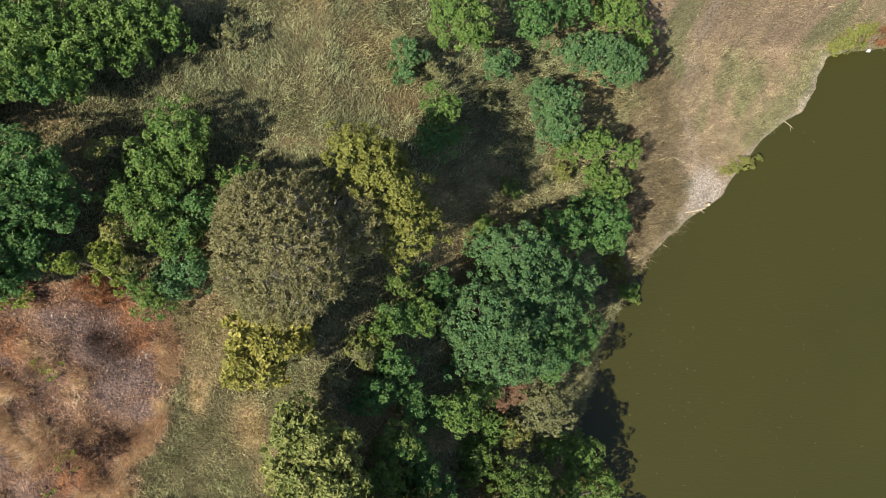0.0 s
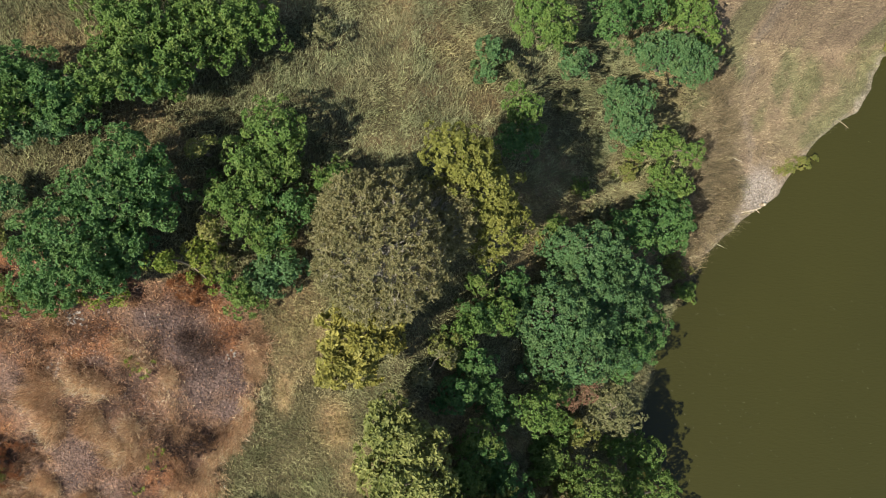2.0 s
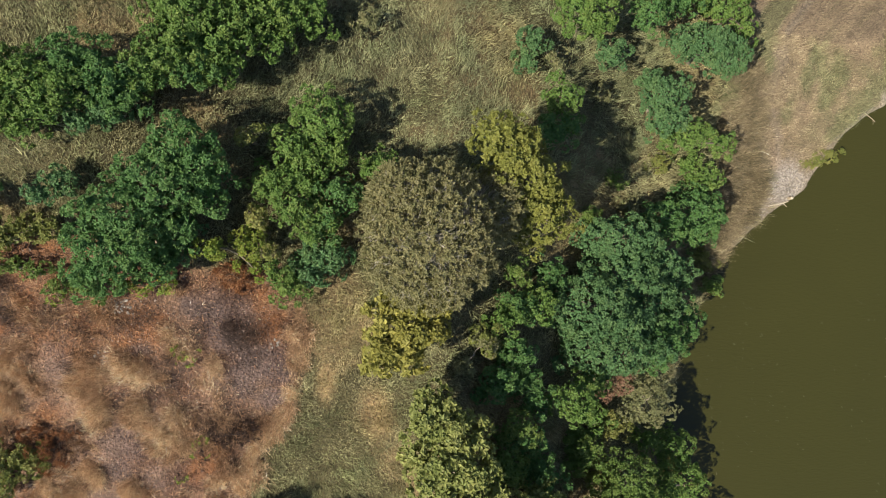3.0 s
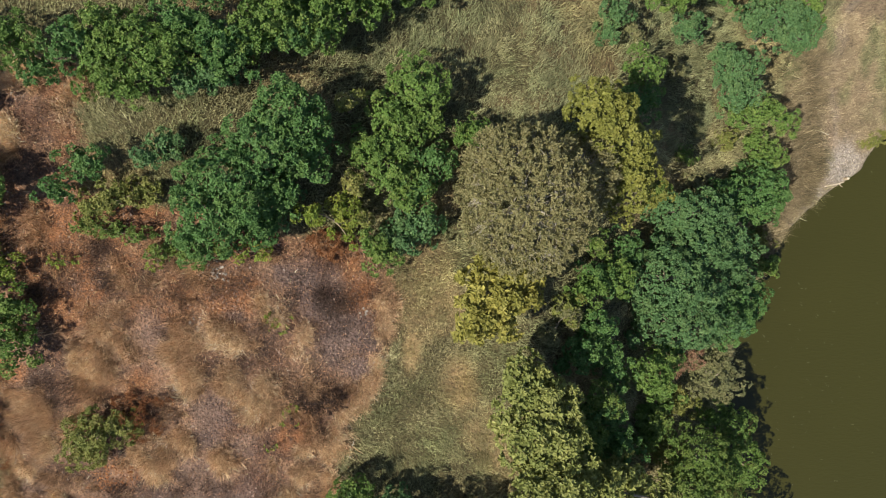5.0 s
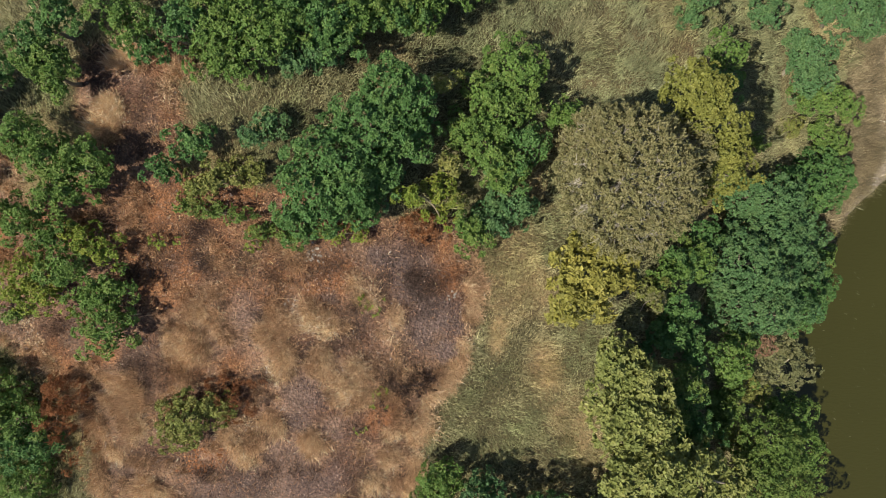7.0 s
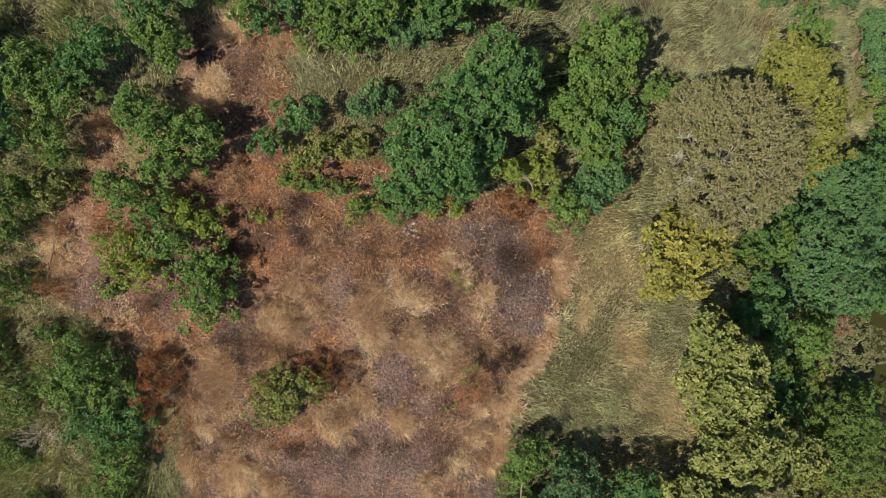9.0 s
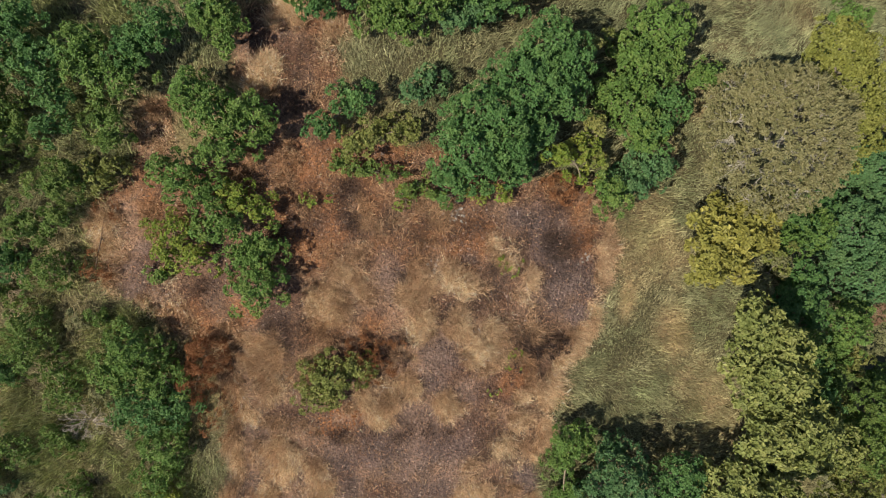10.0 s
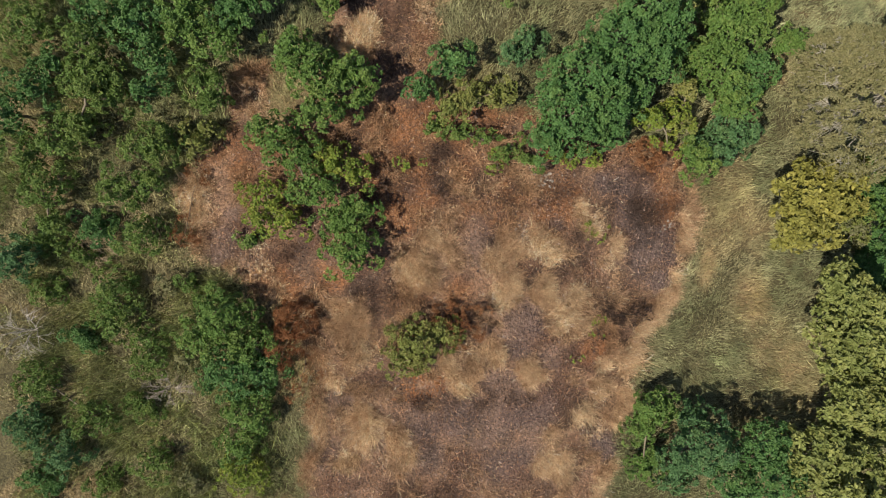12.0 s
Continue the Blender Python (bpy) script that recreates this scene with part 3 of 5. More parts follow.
grow("bank_tree", "blue", "dark green leafy tree on the steep bank above the water", "tree", "trees on the bank", 6.80, 8.44, (0.19, 0.46, 1.56, 1.39, 4.12), (0.08, -1.04, 1.33, 1.19, 3.78), (-0.89, 1.10, 0.86, 0.69, 3.89))
grow("shrub", "blue", "small blue-green shrub among dry grass", "shrub", "shrubs", 3.34, 10.78, (0.00, 0.00, 0.99, 0.86, 2.20))
grow("shrub", "blue", "small blue-green shrub among dry grass", "shrub", "shrubs", -1.87, 10.23, (0.17, 0.41, 0.79, 0.73, 1.93), (-0.24, -0.57, 0.61, 0.67, 1.45))
grow("shrub", "grey", "small grey-green shrub among dry grass", "shrub", "shrubs", -0.59, 10.03, (0.00, 0.00, 0.75, 0.69, 1.60))
grow("bank_tree", "deep", "dark green leafy tree on the steep bank above the water", "tree", "trees on the bank", 6.34, 13.89, (-1.08, -0.77, 1.24, 1.47, 4.85), (0.96, 0.68, 1.52, 1.35, 3.68))
grow("bank_tree", "fresh", "bright green leafy tree on the grassy bank", "tree", "trees on the bank", 11.60, 14.64, (-0.80, 0.29, 1.79, 1.26, 4.51), (1.68, -0.60, 0.95, 1.13, 2.03))
grow("shrub", "fresh", "light green shrub beside a big shadow", "shrub", "shrubs", 0.12, 7.15, (-0.24, 0.45, 1.17, 0.99, 3.19), (0.39, -0.74, 0.89, 0.80, 1.71))
grow("bank_tree", "deep", "dark green leafy tree on the steep bank above the water", "tree", "trees on the bank", -0.43, 5.89, (0.00, 0.00, 1.05, 1.05, 3.00))
grow("bank_tree", "fresh", "dark green leafy tree on the steep bank above the water", "tree", "trees on the bank", 10.24, 6.91, (-0.43, 0.08, 1.50, 1.13, 3.45), (2.53, -0.11, 0.95, 1.03, 0.70), (-2.26, -0.04, 0.96, 0.81, 3.87))
grow("bank_tree", "deep", "dark green leafy tree on the steep bank above the water", "tree", "trees on the bank", 10.35, 1.59, (0.47, 0.40, 2.16, 1.96, 3.90), (-2.21, -0.05, 1.51, 1.43, 5.56), (1.63, -0.94, 1.48, 1.15, 1.49))
grow("shrub", "fresh", "light green shrub in straw-coloured grass", "shrub", "shrubs", 11.35, 4.70, (0.44, -0.28, 1.19, 1.35, 1.88), (-0.96, 0.61, 0.86, 0.86, 2.57))
grow("bank_tree", "blue", "big dark green tree on the bank over the water", "tree", "trees on the bank", 3.99, -3.87, (0.07, 3.90, 2.80, 1.57, 5.26), (-1.76, -0.15, 2.87, 2.20, 6.76), (1.95, 0.03, 2.95, 2.58, 3.40), (-0.69, -2.79, 3.43, 1.72, 6.04), (0.2, 1.7, 2.4, 1.8, 5.2), (0.5, -1.4, 2.3, 1.8, 4.9))
grow("bank_tree", "blue", "dark green leafy tree on the steep bank above the water", "tree", "trees on the bank", 7.89, -1.71, (0.88, -0.58, 1.78, 1.78, 4.41), (-1.24, 0.82, 1.62, 1.40, 6.60))
grow("bank_tree", "deep", "dark green leafy tree on the steep bank above the water", "tree", "trees on the bank", 8.00, -5.85, (0.84, 0.53, 1.68, 1.91, 4.67), (-1.05, -0.67, 1.60, 1.60, 6.70))
grow("bank_tree", "fresh", "dark green leafy tree on the steep bank above the water", "tree", "trees on the bank", 1.46, -8.99, (-0.54, -0.30, 1.37, 1.37, 4.75), (0.81, 0.45, 1.23, 1.03, 2.84))
grow("yellow_tree", "gold", "tall tree with yellow-green leaves", "tree", "trees on the bank", -2.60, 2.42, (-1.30, 2.06, 1.78, 1.19, 7.13), (-0.02, 0.53, 1.73, 1.84, 6.38), (0.89, -1.53, 1.45, 1.62, 5.11), (-0.79, 1.42, 1.36, 1.36, 6.93), (1.46, -0.64, 0.99, 1.17, 4.66), (0.36, -0.47, 1.30, 1.30, 5.79))
grow("teak_tree", "amber", "yellow large-leaved tree in the grass strip", "tree", "trees on the bank", -8.31, -4.77, (0.10, 0.74, 2.00, 1.68, 3.91), (-0.63, -0.64, 1.36, 1.20, 3.65))
grow("teak_tree", "teak", "yellow-green large-leaved tree above the bank", "tree", "trees on the bank", -6.37, -9.15, (-0.28, -0.09, 1.54, 1.27, 3.95), (0.86, -0.53, 1.13, 1.13, 3.11), (-0.63, 0.95, 1.00, 0.89, 3.46))
grow("teak_tree", "teak", "yellow-green large-leaved tree above the bank", "tree", "trees on the bank", -5.34, -13.08, (-1.14, 1.89, 1.82, 1.22, 4.60), (0.23, 0.47, 1.71, 1.26, 3.53), (-0.53, -0.95, 2.06, 1.28, 4.42), (2.05, -1.61, 1.21, 1.39, 1.66))
grow("teak_tree", "teak", "yellow-green large-leaved tree above the bank", "tree", "trees on the bank", -6.30, -17.90, (-1.56, 1.22, 1.69, 1.41, 3.74), (1.77, -0.64, 1.76, 1.61, 2.59), (-0.80, -0.70, 1.40, 1.12, 3.89))
grow("teak_tree", "teak", "yellow-green large-leaved tree above the bank", "tree", "trees on the bank", -0.75, -16.36, (-1.90, -0.32, 1.71, 1.35, 4.2), (2.29, -0.71, 1.54, 1.40, 0.93), (-0.34, 1.48, 1.30, 1.17, 3.45))
grow("bank_tree", "olive", "olive green tree at the water's edge", "tree", "trees on the bank", 6.67, -21.17, (-2.91, 1.75, 2.01, 1.51, 8.15), (5.34, -1.76, 2.02, 1.93, 0.50), (-4.43, 0.57, 1.75, 1.54, 9.18))
grow("bank_tree", "fresh", "leafy tree overhanging the water", "tree", "trees on the bank", 9.97, -18.20, (1.87, -0.27, 1.75, 1.92, 2.50), (-3.19, 0.46, 1.40, 1.40, 7.34))
grow("shrub", "grey", "dull olive shrub under the large-leaved trees", "shrub", "shrubs", -4.98, -6.18, (-0.67, -0.47, 0.66, 0.53, 1.3), (0.76, 0.53, 0.62, 0.56, 0.8))
grow("bank_tree", "grey", "grey-green thin-leaved tree at the water's edge", "tree", "trees on the bank", 6.35, -9.94, (0.23, -0.47, 1.86, 1.63, 4.28), (-0.51, 1.01, 1.26, 1.12, 3.74))
grow("bank_tree", "wild", "olive green tree at the water's edge", "tree", "trees on the bank", 5.26, -16.78, (-0.30, 1.53, 1.99, 1.80, 5.80), (1.24, -1.26, 2.07, 1.73, 4.13), (-1.32, -0.38, 1.56, 1.63, 6.48))
grow("bank_tree", "fresh", "leafy tree overhanging the water", "tree", "trees on the bank", 9.20, -15.61, (0.87, 0.48, 1.50, 1.67, 3.48), (-0.45, -1.56, 1.21, 1.46, 4.90), (-1.38, 1.53, 1.05, 0.97, 4.51))
grow("dead_shrub", "withered", "reddish brown withered shrub on the bank", "shrub", "shrubs", 4.15, -8.91, (0.19, 0.35, 0.86, 1.22, 3.25), (-0.54, -0.98, 0.65, 0.58, 2.34))
grow("shrub", "fresh", "low green shrub on the shaded bank", "shrub", "shrubs", 2.55, -12.07, (0.40, 0.80, 1.08, 0.87, 1.76), (-0.32, -0.64, 1.08, 1.08, 1.55))
grow("shrub", "deep", "low green shrub standing in dry grass", "shrub", "shrubs", -2.65, -7.14, (0.05, 0.80, 1.11, 1.05, 2.13), (0.72, -0.84, 0.95, 0.82, 1.53), (-0.75, -0.35, 0.91, 0.91, 2.75))
grow("shrub", "fresh", "low green shrub standing in dry grass", "shrub", "shrubs", -2.12, -3.95, (-1.18, -0.52, 1.04, 0.80, 3.04), (0.83, 0.37, 1.09, 1.09, 1.88))
grow("leafy_tree", "fresh", "fresh green bushy tree at the edge of the burnt clearing", "tree", "trees round the clearing", -12.48, 4.68, (0.38, 0.68, 1.47, 1.42, 3.08), (-1.06, -0.54, 1.04, 1.15, 3.00), (0.53, -0.82, 1.17, 0.80, 2.53))
grow("leafy_tree", "fresh", "fresh green bushy tree at the edge of the burnt clearing", "tree", "trees round the clearing", -13.89, 1.89, (0.35, -0.20, 1.26, 1.37, 2.75), (-0.69, 0.40, 0.94, 0.94, 2.87), (0.75, 1.25, 1.15, 1.1, 2.8), (1.3, -1.2, 1.0, 1.0, 2.3))
grow("leafy_tree", "deep", "fresh green bushy tree at the edge of the burnt clearing", "tree", "trees round the clearing", -11.91, 1.36, (0.38, 0.70, 1.13, 0.97, 2.79), (-0.42, -0.77, 1.08, 0.92, 2.56))
grow("leafy_tree", "blue", "fresh green bushy tree at the edge of the burnt clearing", "tree", "trees round the clearing", -12.56, -1.22, (0.38, 0.22, 1.15, 1.15, 2.16), (-0.58, -0.33, 0.93, 0.93, 1.96))
grow("shrub", "fresh", "pale green shrub at the corner of the burnt clearing", "shrub", "shrubs", -14.14, -2.19, (0.19, -0.19, 0.82, 0.98, 1.72), (-0.48, 0.48, 0.59, 0.54, 2.03))
grow("shrub", "lime", "yellow-green shrub at the clearing's edge", "shrub", "shrubs", -16.08, -0.68, (-0.92, 0.14, 0.72, 0.57, 2.57), (0.36, 0.35, 0.84, 0.74, 1.85), (0.50, -0.89, 0.70, 0.43, 0.65))
grow("shrub", "olive", "yellow-green shrub between two trees", "shrub", "shrubs", -15.00, 0.24, (-0.11, 0.66, 0.68, 0.58, 2.13), (0.12, -0.75, 0.59, 0.59, 1.40))
grow("leafy_tree", "deep", "large round dark green tree beside the burnt clearing", "tree", "trees round the clearing", -19.31, 1.11, (1.61, 2.65, 1.48, 1.39, 3.59), (0.80, 1.00, 1.76, 1.57, 3.79), (-0.92, -0.23, 1.75, 1.51, 4.01), (-1.51, -1.86, 1.73, 1.49, 3.49), (2.18, 1.67, 1.35, 1.30, 3.44), (-2.29, -2.80, 1.32, 0.93, 2.59), (-0.11, -1.11, 1.45, 1.45, 3.36), (2.45, 0.75, 1.15, 1.05, 2.4), (1.15, -0.75, 1.15, 1.0, 2.3), (0.2, -2.3, 1.05, 0.85, 2.0))
grow("shrub", "blue", "small dark shrub under the large tree", "shrub", "shrubs", -18.62, -0.53, (-0.26, -0.47, 0.77, 0.72, 1.78), (0.38, 0.68, 0.61, 0.61, 1.80))
grow("shrub", "blue", "low green shrub standing in dry grass", "shrub", "shrubs", -23.06, 2.10, (0.27, 0.23, 0.71, 0.62, 1.80), (-0.44, -0.37, 0.57, 0.48, 1.79))
grow("shrub", "olive", "yellow-green shrub in burnt grass", "shrub", "shrubs", -25.10, -0.02, (-0.11, -0.00, 1.11, 0.72, 1.42), (1.27, 0.38, 0.83, 0.58, 1.25), (-1.01, -0.35, 0.82, 0.63, 1.30))
grow("shrub", "deep", "low green shrub standing in dry grass", "shrub", "shrubs", -26.49, 0.95, (0.52, 0.49, 0.94, 0.80, 2.01), (-0.82, -0.78, 0.71, 0.67, 1.72))
grow("shrub", "fresh", "low green shrub standing in dry grass", "shrub", "shrubs", -9.61, 3.44, (0.16, 0.09, 0.93, 0.77, 2.37), (-0.39, -0.21, 0.55, 0.55, 2.48))
grow("leafy_tree", "fresh", "young green tree in the thicket beside the clearing", "tree", "trees round the clearing", -23.58, 5.95, (1.57, -0.10, 1.10, 1.06, 2.60), (-0.92, 0.57, 1.18, 1.00, 2.94), (-1.00, -0.73, 0.91, 0.82, 2.59))
grow("leafy_tree", "deep", "young green tree in the thicket beside the clearing", "tree", "trees round the clearing", -19.69, 6.82, (-0.06, -0.51, 1.14, 1.04, 2.82), (2.35, 0.24, 1.08, 0.88, 1.88), (-2.04, 0.36, 1.16, 0.93, 3.43))
grow("leafy_tree", "deep", "young green tree in the thicket beside the clearing", "tree", "trees round the clearing", -31.07, 5.81, (0.40, 0.47, 0.94, 1.03, 2.73), (-0.53, -0.62, 0.90, 0.81, 2.62))
grow("leafy_tree", "fresh", "young green tree in the thicket beside the clearing", "tree", "trees round the clearing", -30.92, 4.07, (0.03, 0.27, 0.90, 0.95, 2.60), (-0.06, -0.65, 0.64, 0.55, 2.14))
grow("leafy_tree", "fresh", "young green tree in the thicket beside the clearing", "tree", "trees round the clearing", -16.02, 8.38, (-0.28, 0.31, 1.43, 1.19, 3.04), (-1.02, -1.06, 1.24, 0.84, 2.89), (1.62, 0.61, 1.08, 0.88, 1.79))
grow("leafy_tree", "fresh", "young green tree in the thicket beside the clearing", "tree", "trees round the clearing", -15.86, 10.32, (2.24, 0.26, 1.24, 1.13, 2.00), (0.05, 0.17, 1.15, 1.00, 2.89), (-2.51, -0.44, 1.20, 1.06, 3.85))
grow("leafy_tree", "deep", "young green tree in the thicket beside the clearing", "tree", "trees round the clearing", -40.37, 4.25, (-0.28, -0.53, 1.32, 1.13, 2.75), (0.36, 0.67, 1.32, 0.89, 2.82))
grow("leafy_tree", "wild", "young green tree in the thicket beside the clearing", "tree", "trees round the clearing", -42.39, 0.09, (0.30, 0.79, 1.08, 1.13, 2.78), (-0.40, -1.05, 1.01, 0.91, 1.87))
grow("leafy_tree", "deep", "young green tree in the thicket beside the clearing", "tree", "trees round the clearing", -34.03, 3.79, (0.46, 0.34, 1.05, 0.96, 2.82), (-0.75, -0.56, 0.79, 0.79, 2.33))
grow("leafy_tree", "fresh", "young green tree in the thicket beside the clearing", "tree", "trees round the clearing", -31.34, 4.35, (0.00, 0.00, 0.95, 0.77, 2.70))
grow("leafy_tree", "fresh", "young green tree in the thicket beside the clearing", "tree", "trees round the clearing", -36.41, 2.71, (-0.24, -0.20, 1.03, 1.13, 2.69), (0.84, -0.52, 0.85, 0.99, 2.54), (-0.50, 0.78, 1.02, 0.84, 2.91))
grow("leafy_tree", "deep", "young green tree in the thicket beside the clearing", "tree", "trees round the clearing", -34.78, 3.33, (0.00, 0.00, 0.93, 0.70, 2.70))
grow("leafy_tree", "deep", "young green tree in the thicket beside the clearing", "tree", "trees round the clearing", -38.91, 1.96, (-0.14, 0.88, 1.19, 1.14, 2.99), (0.35, -0.56, 0.82, 1.06, 2.60), (-0.26, -1.62, 0.74, 0.59, 1.88))
grow("leafy_tree", "wild", "young green tree in the thicket beside the clearing", "tree", "trees round the clearing", -41.37, 1.32, (-0.25, 1.17, 1.11, 1.01, 3.07), (0.03, -0.41, 1.27, 1.03, 2.72), (0.41, -1.31, 0.99, 0.60, 2.15))
grow("leafy_tree", "wild", "young green tree in the thicket beside the clearing", "tree", "trees round the clearing", -36.53, 0.24, (-0.01, 0.23, 0.82, 0.97, 2.54), (0.03, -0.57, 0.59, 0.54, 1.86))
grow("leafy_tree", "deep", "young green tree in the thicket beside the clearing", "tree", "trees round the clearing", -44.30, 1.13, (-0.29, -0.27, 1.00, 0.95, 2.24), (0.62, 0.56, 0.70, 0.65, 2.26))
grow("leafy_tree", "wild", "young green tree in the thicket beside the clearing", "tree", "trees round the clearing", -44.60, -1.73, (0.77, 0.16, 1.17, 1.02, 2.68), (-0.95, -0.20, 0.99, 0.99, 2.14))
grow("leafy_tree", "wild", "young green tree in the thicket beside the clearing", "tree", "trees round the clearing", -39.25, -1.88, (-0.22, -0.19, 1.11, 0.90, 2.32), (0.55, 0.48, 0.65, 0.60, 2.20))
grow("leafy_tree", "wild", "young green tree in the thicket beside the clearing", "tree", "trees round the clearing", -40.75, -3.67, (-0.59, -0.17, 0.98, 0.93, 2.19), (0.94, 0.26, 0.93, 0.62, 2.16))
grow("leafy_tree", "wild", "young green tree in the thicket beside the clearing", "tree", "trees round the clearing", -45.18, -4.26, (-0.00, 0.58, 1.26, 1.10, 2.57), (0.01, -1.17, 0.91, 0.75, 1.71))
grow("leafy_tree", "deep", "young green tree in the thicket beside the clearing", "tree", "trees round the clearing", -45.96, -0.44, (0.00, 0.00, 0.76, 1.02, 2.50))
grow("leafy_tree", "wild", "young green tree in the thicket beside the clearing", "tree", "trees round the clearing", -44.53, 3.23, (0.00, 0.00, 1.08, 1.08, 2.60))
grow("shrub", "olive", "olive brown-tinged shrub at the edge of burnt ground", "shrub", "shrubs", -37.17, -1.44, (-0.17, -0.17, 0.86, 0.71, 1.43), (0.41, 0.41, 0.56, 0.45, 1.36), bare=0.2)
grow("dead_shrub", "brown", "rust-brown dry brushwood on burnt ground", "shrub", "shrubs", -38.46, -4.97, (-0.26, -0.91, 0.81, 0.81, 0.60), (0.60, 2.08, 0.68, 0.42, 1.27), bare=0.65)
grow("dead_shrub", "brown", "rust-brown dry brushwood on burnt ground", "shrub", "shrubs", -33.25, -12.34, (0.10, 1.34, 0.56, 0.83, 1.04), (0.29, -0.31, 0.51, 0.74, 0.50), (-0.42, -1.39, 0.63, 0.57, 0.50), bare=0.72)
grow("leafy_tree", "deep", "young green tree in the thicket beside the clearing", "tree", "trees round the clearing", -26.06, 5.75, (0.49, 0.26, 1.17, 0.99, 2.77), (-1.14, -0.61, 0.78, 0.64, 2.17))
grow("leafy_tree", "fresh", "young green tree in the thicket beside the clearing", "tree", "trees round the clearing", -23.27, 5.86, (-0.10, 0.33, 1.45, 1.13, 3.02), (0.21, -0.69, 1.06, 0.74, 2.46))
grow("leafy_tree", "deep", "young green tree in the thicket beside the clearing", "tree", "trees round the clearing", -20.78, 6.31, (-0.18, 0.34, 1.21, 1.07, 2.95), (0.30, -0.58, 0.95, 0.80, 2.42))
grow("leafy_tree", "fresh", "young green tree in the thicket beside the clearing", "tree", "trees round the clearing", -18.66, 7.22, (-0.35, -0.32, 1.24, 0.96, 3.02), (0.43, 0.40, 1.11, 0.87, 2.71))
grow("leafy_tree", "fresh", "young green tree in the thicket beside the clearing", "tree", "trees round the clearing", -16.95, 7.74, (0.41, -0.15, 1.15, 0.90, 2.52), (-0.52, 0.19, 0.98, 0.84, 2.93))
grow("leafy_tree", "fresh", "young green tree in the thicket beside the clearing", "tree", "trees round the clearing", -28.07, 6.05, (-0.22, 0.24, 0.95, 0.86, 2.54), (0.45, -0.48, 0.63, 0.63, 2.45))
grow("shrub", "blue", "low green shrub standing in dry grass", "shrub", "shrubs", -21.39, 4.90, (0.35, 0.08, 1.24, 0.57, 1.57), (-0.51, -0.12, 0.85, 0.57, 1.84))
grow("shrub", "fresh", "low green shrub standing in dry grass", "shrub", "shrubs", -24.29, 4.45, (-0.22, 0.07, 1.39, 0.56, 1.86), (0.42, -0.13, 0.79, 0.51, 1.72))
grow("leafy_tree", "fresh", "young green tree in the thicket beside the clearing", "tree", "trees round the clearing", -17.87, 9.07, (0.32, 0.66, 1.45, 1.31, 2.86), (-0.39, -0.81, 1.45, 1.07, 2.75))
grow("leafy_tree", "fresh", "young green tree in the thicket beside the clearing", "tree", "trees round the clearing", -14.13, 10.16, (-0.85, -0.05, 1.41, 1.26, 3.34), (1.20, 0.07, 1.20, 1.05, 2.14))
grow("shrub", "grey", "pale grey-green shrub alone in the grass", "shrub", "shrubs", -10.49, 10.60, (0.00, 0.00, 0.72, 0.55, 1.40))
grow("dead_shrub", "olive", "brownish half-withered shrub beside a tree", "shrub", "shrubs", -15.42, 4.36, (-0.00, 0.00, 0.61, 0.61, 2.20))
grow("leafy_tree", "fresh", "bright green spreading tree over burnt ground", "tree", "trees round the clearing", -31.18, 0.51, (-1.30, 1.10, 1.07, 0.93, 3.19), (-0.40, 0.21, 1.17, 1.03, 3.04), (1.23, 0.23, 1.03, 0.94, 2.88), (-0.04, -1.06, 1.24, 0.96, 2.34), (1.39, -0.69, 0.72, 0.62, 2.16))
grow("leafy_tree", "fresh", "slender green tree leaning over the burnt clearing", "tree", "trees round the clearing", -32.76, -2.67, (-1.00, 1.01, 1.07, 0.98, 2.79), (0.14, 0.21, 1.09, 0.89, 2.37), (0.82, -1.12, 1.25, 0.90, 2.07))
grow("leafy_tree", "fresh", "bright green tree standing in the burnt clearing", "tree", "trees round the clearing", -30.58, -5.74, (0.05, -0.79, 1.22, 1.12, 2.23), (-0.46, 0.48, 1.12, 0.86, 2.17), (0.59, 0.97, 0.91, 0.71, 2.33))
grow("shrub", "lime", "yellow-green shrub on burnt ground", "shrub", "shrubs", -34.06, -4.60, (-0.36, 0.50, 1.25, 0.95, 1.73), (0.47, -0.65, 1.0, 0.9, 1.49), (-0.9, -0.6, 0.8, 0.7, 1.1), bare=0.25)
grow("shrub", "lime", "yellow-green shrub on burnt ground", "shrub", "shrubs", -30.81, -2.83, (-0.38, 0.28, 0.85, 0.75, 1.78), (0.62, -0.46, 0.65, 0.60, 1.75))
grow("shrub", "fresh", "low green shrub on bare burnt soil", "shrub", "shrubs", -35.53, -6.15, (0.00, 0.00, 0.69, 0.53, 1.00))
grow("shrub", "wild", "low green fringe shrub along the clearing's edge", "shrub", "shrubs", -22.73, -2.30, (0.40, -0.17, 1.02, 0.46, 0.68), (-0.63, 0.26, 0.66, 0.45, 0.98))
grow("shrub", "lime", "low yellow-green fringe shrub along the clearing's edge", "shrub", "shrubs", -20.42, -2.59, (0.10, 0.15, 0.75, 0.30, 0.72), (0.97, 0.30, 0.60, 0.32, 0.51), (-1.01, 0.35, 0.50, 0.25, 0.80), bare=0.45)
grow("shrub", "wild", "low green fringe shrub along the clearing's edge", "shrub", "shrubs", -25.62, -1.39, (0.06, -0.04, 0.85, 0.45, 0.79), (1.10, -0.28, 0.70, 0.40, 0.60), (-1.15, 0.33, 0.64, 0.45, 0.88), bare=0.3)
grow("dead_shrub", "brown", "dark brown dry brushwood beside a green shrub", "shrub", "shrubs", -25.62, -10.11, (0.29, -0.21, 1.15, 0.88, 0.91), (-0.59, 0.43, 0.82, 0.60, 0.89), bare=0.3)
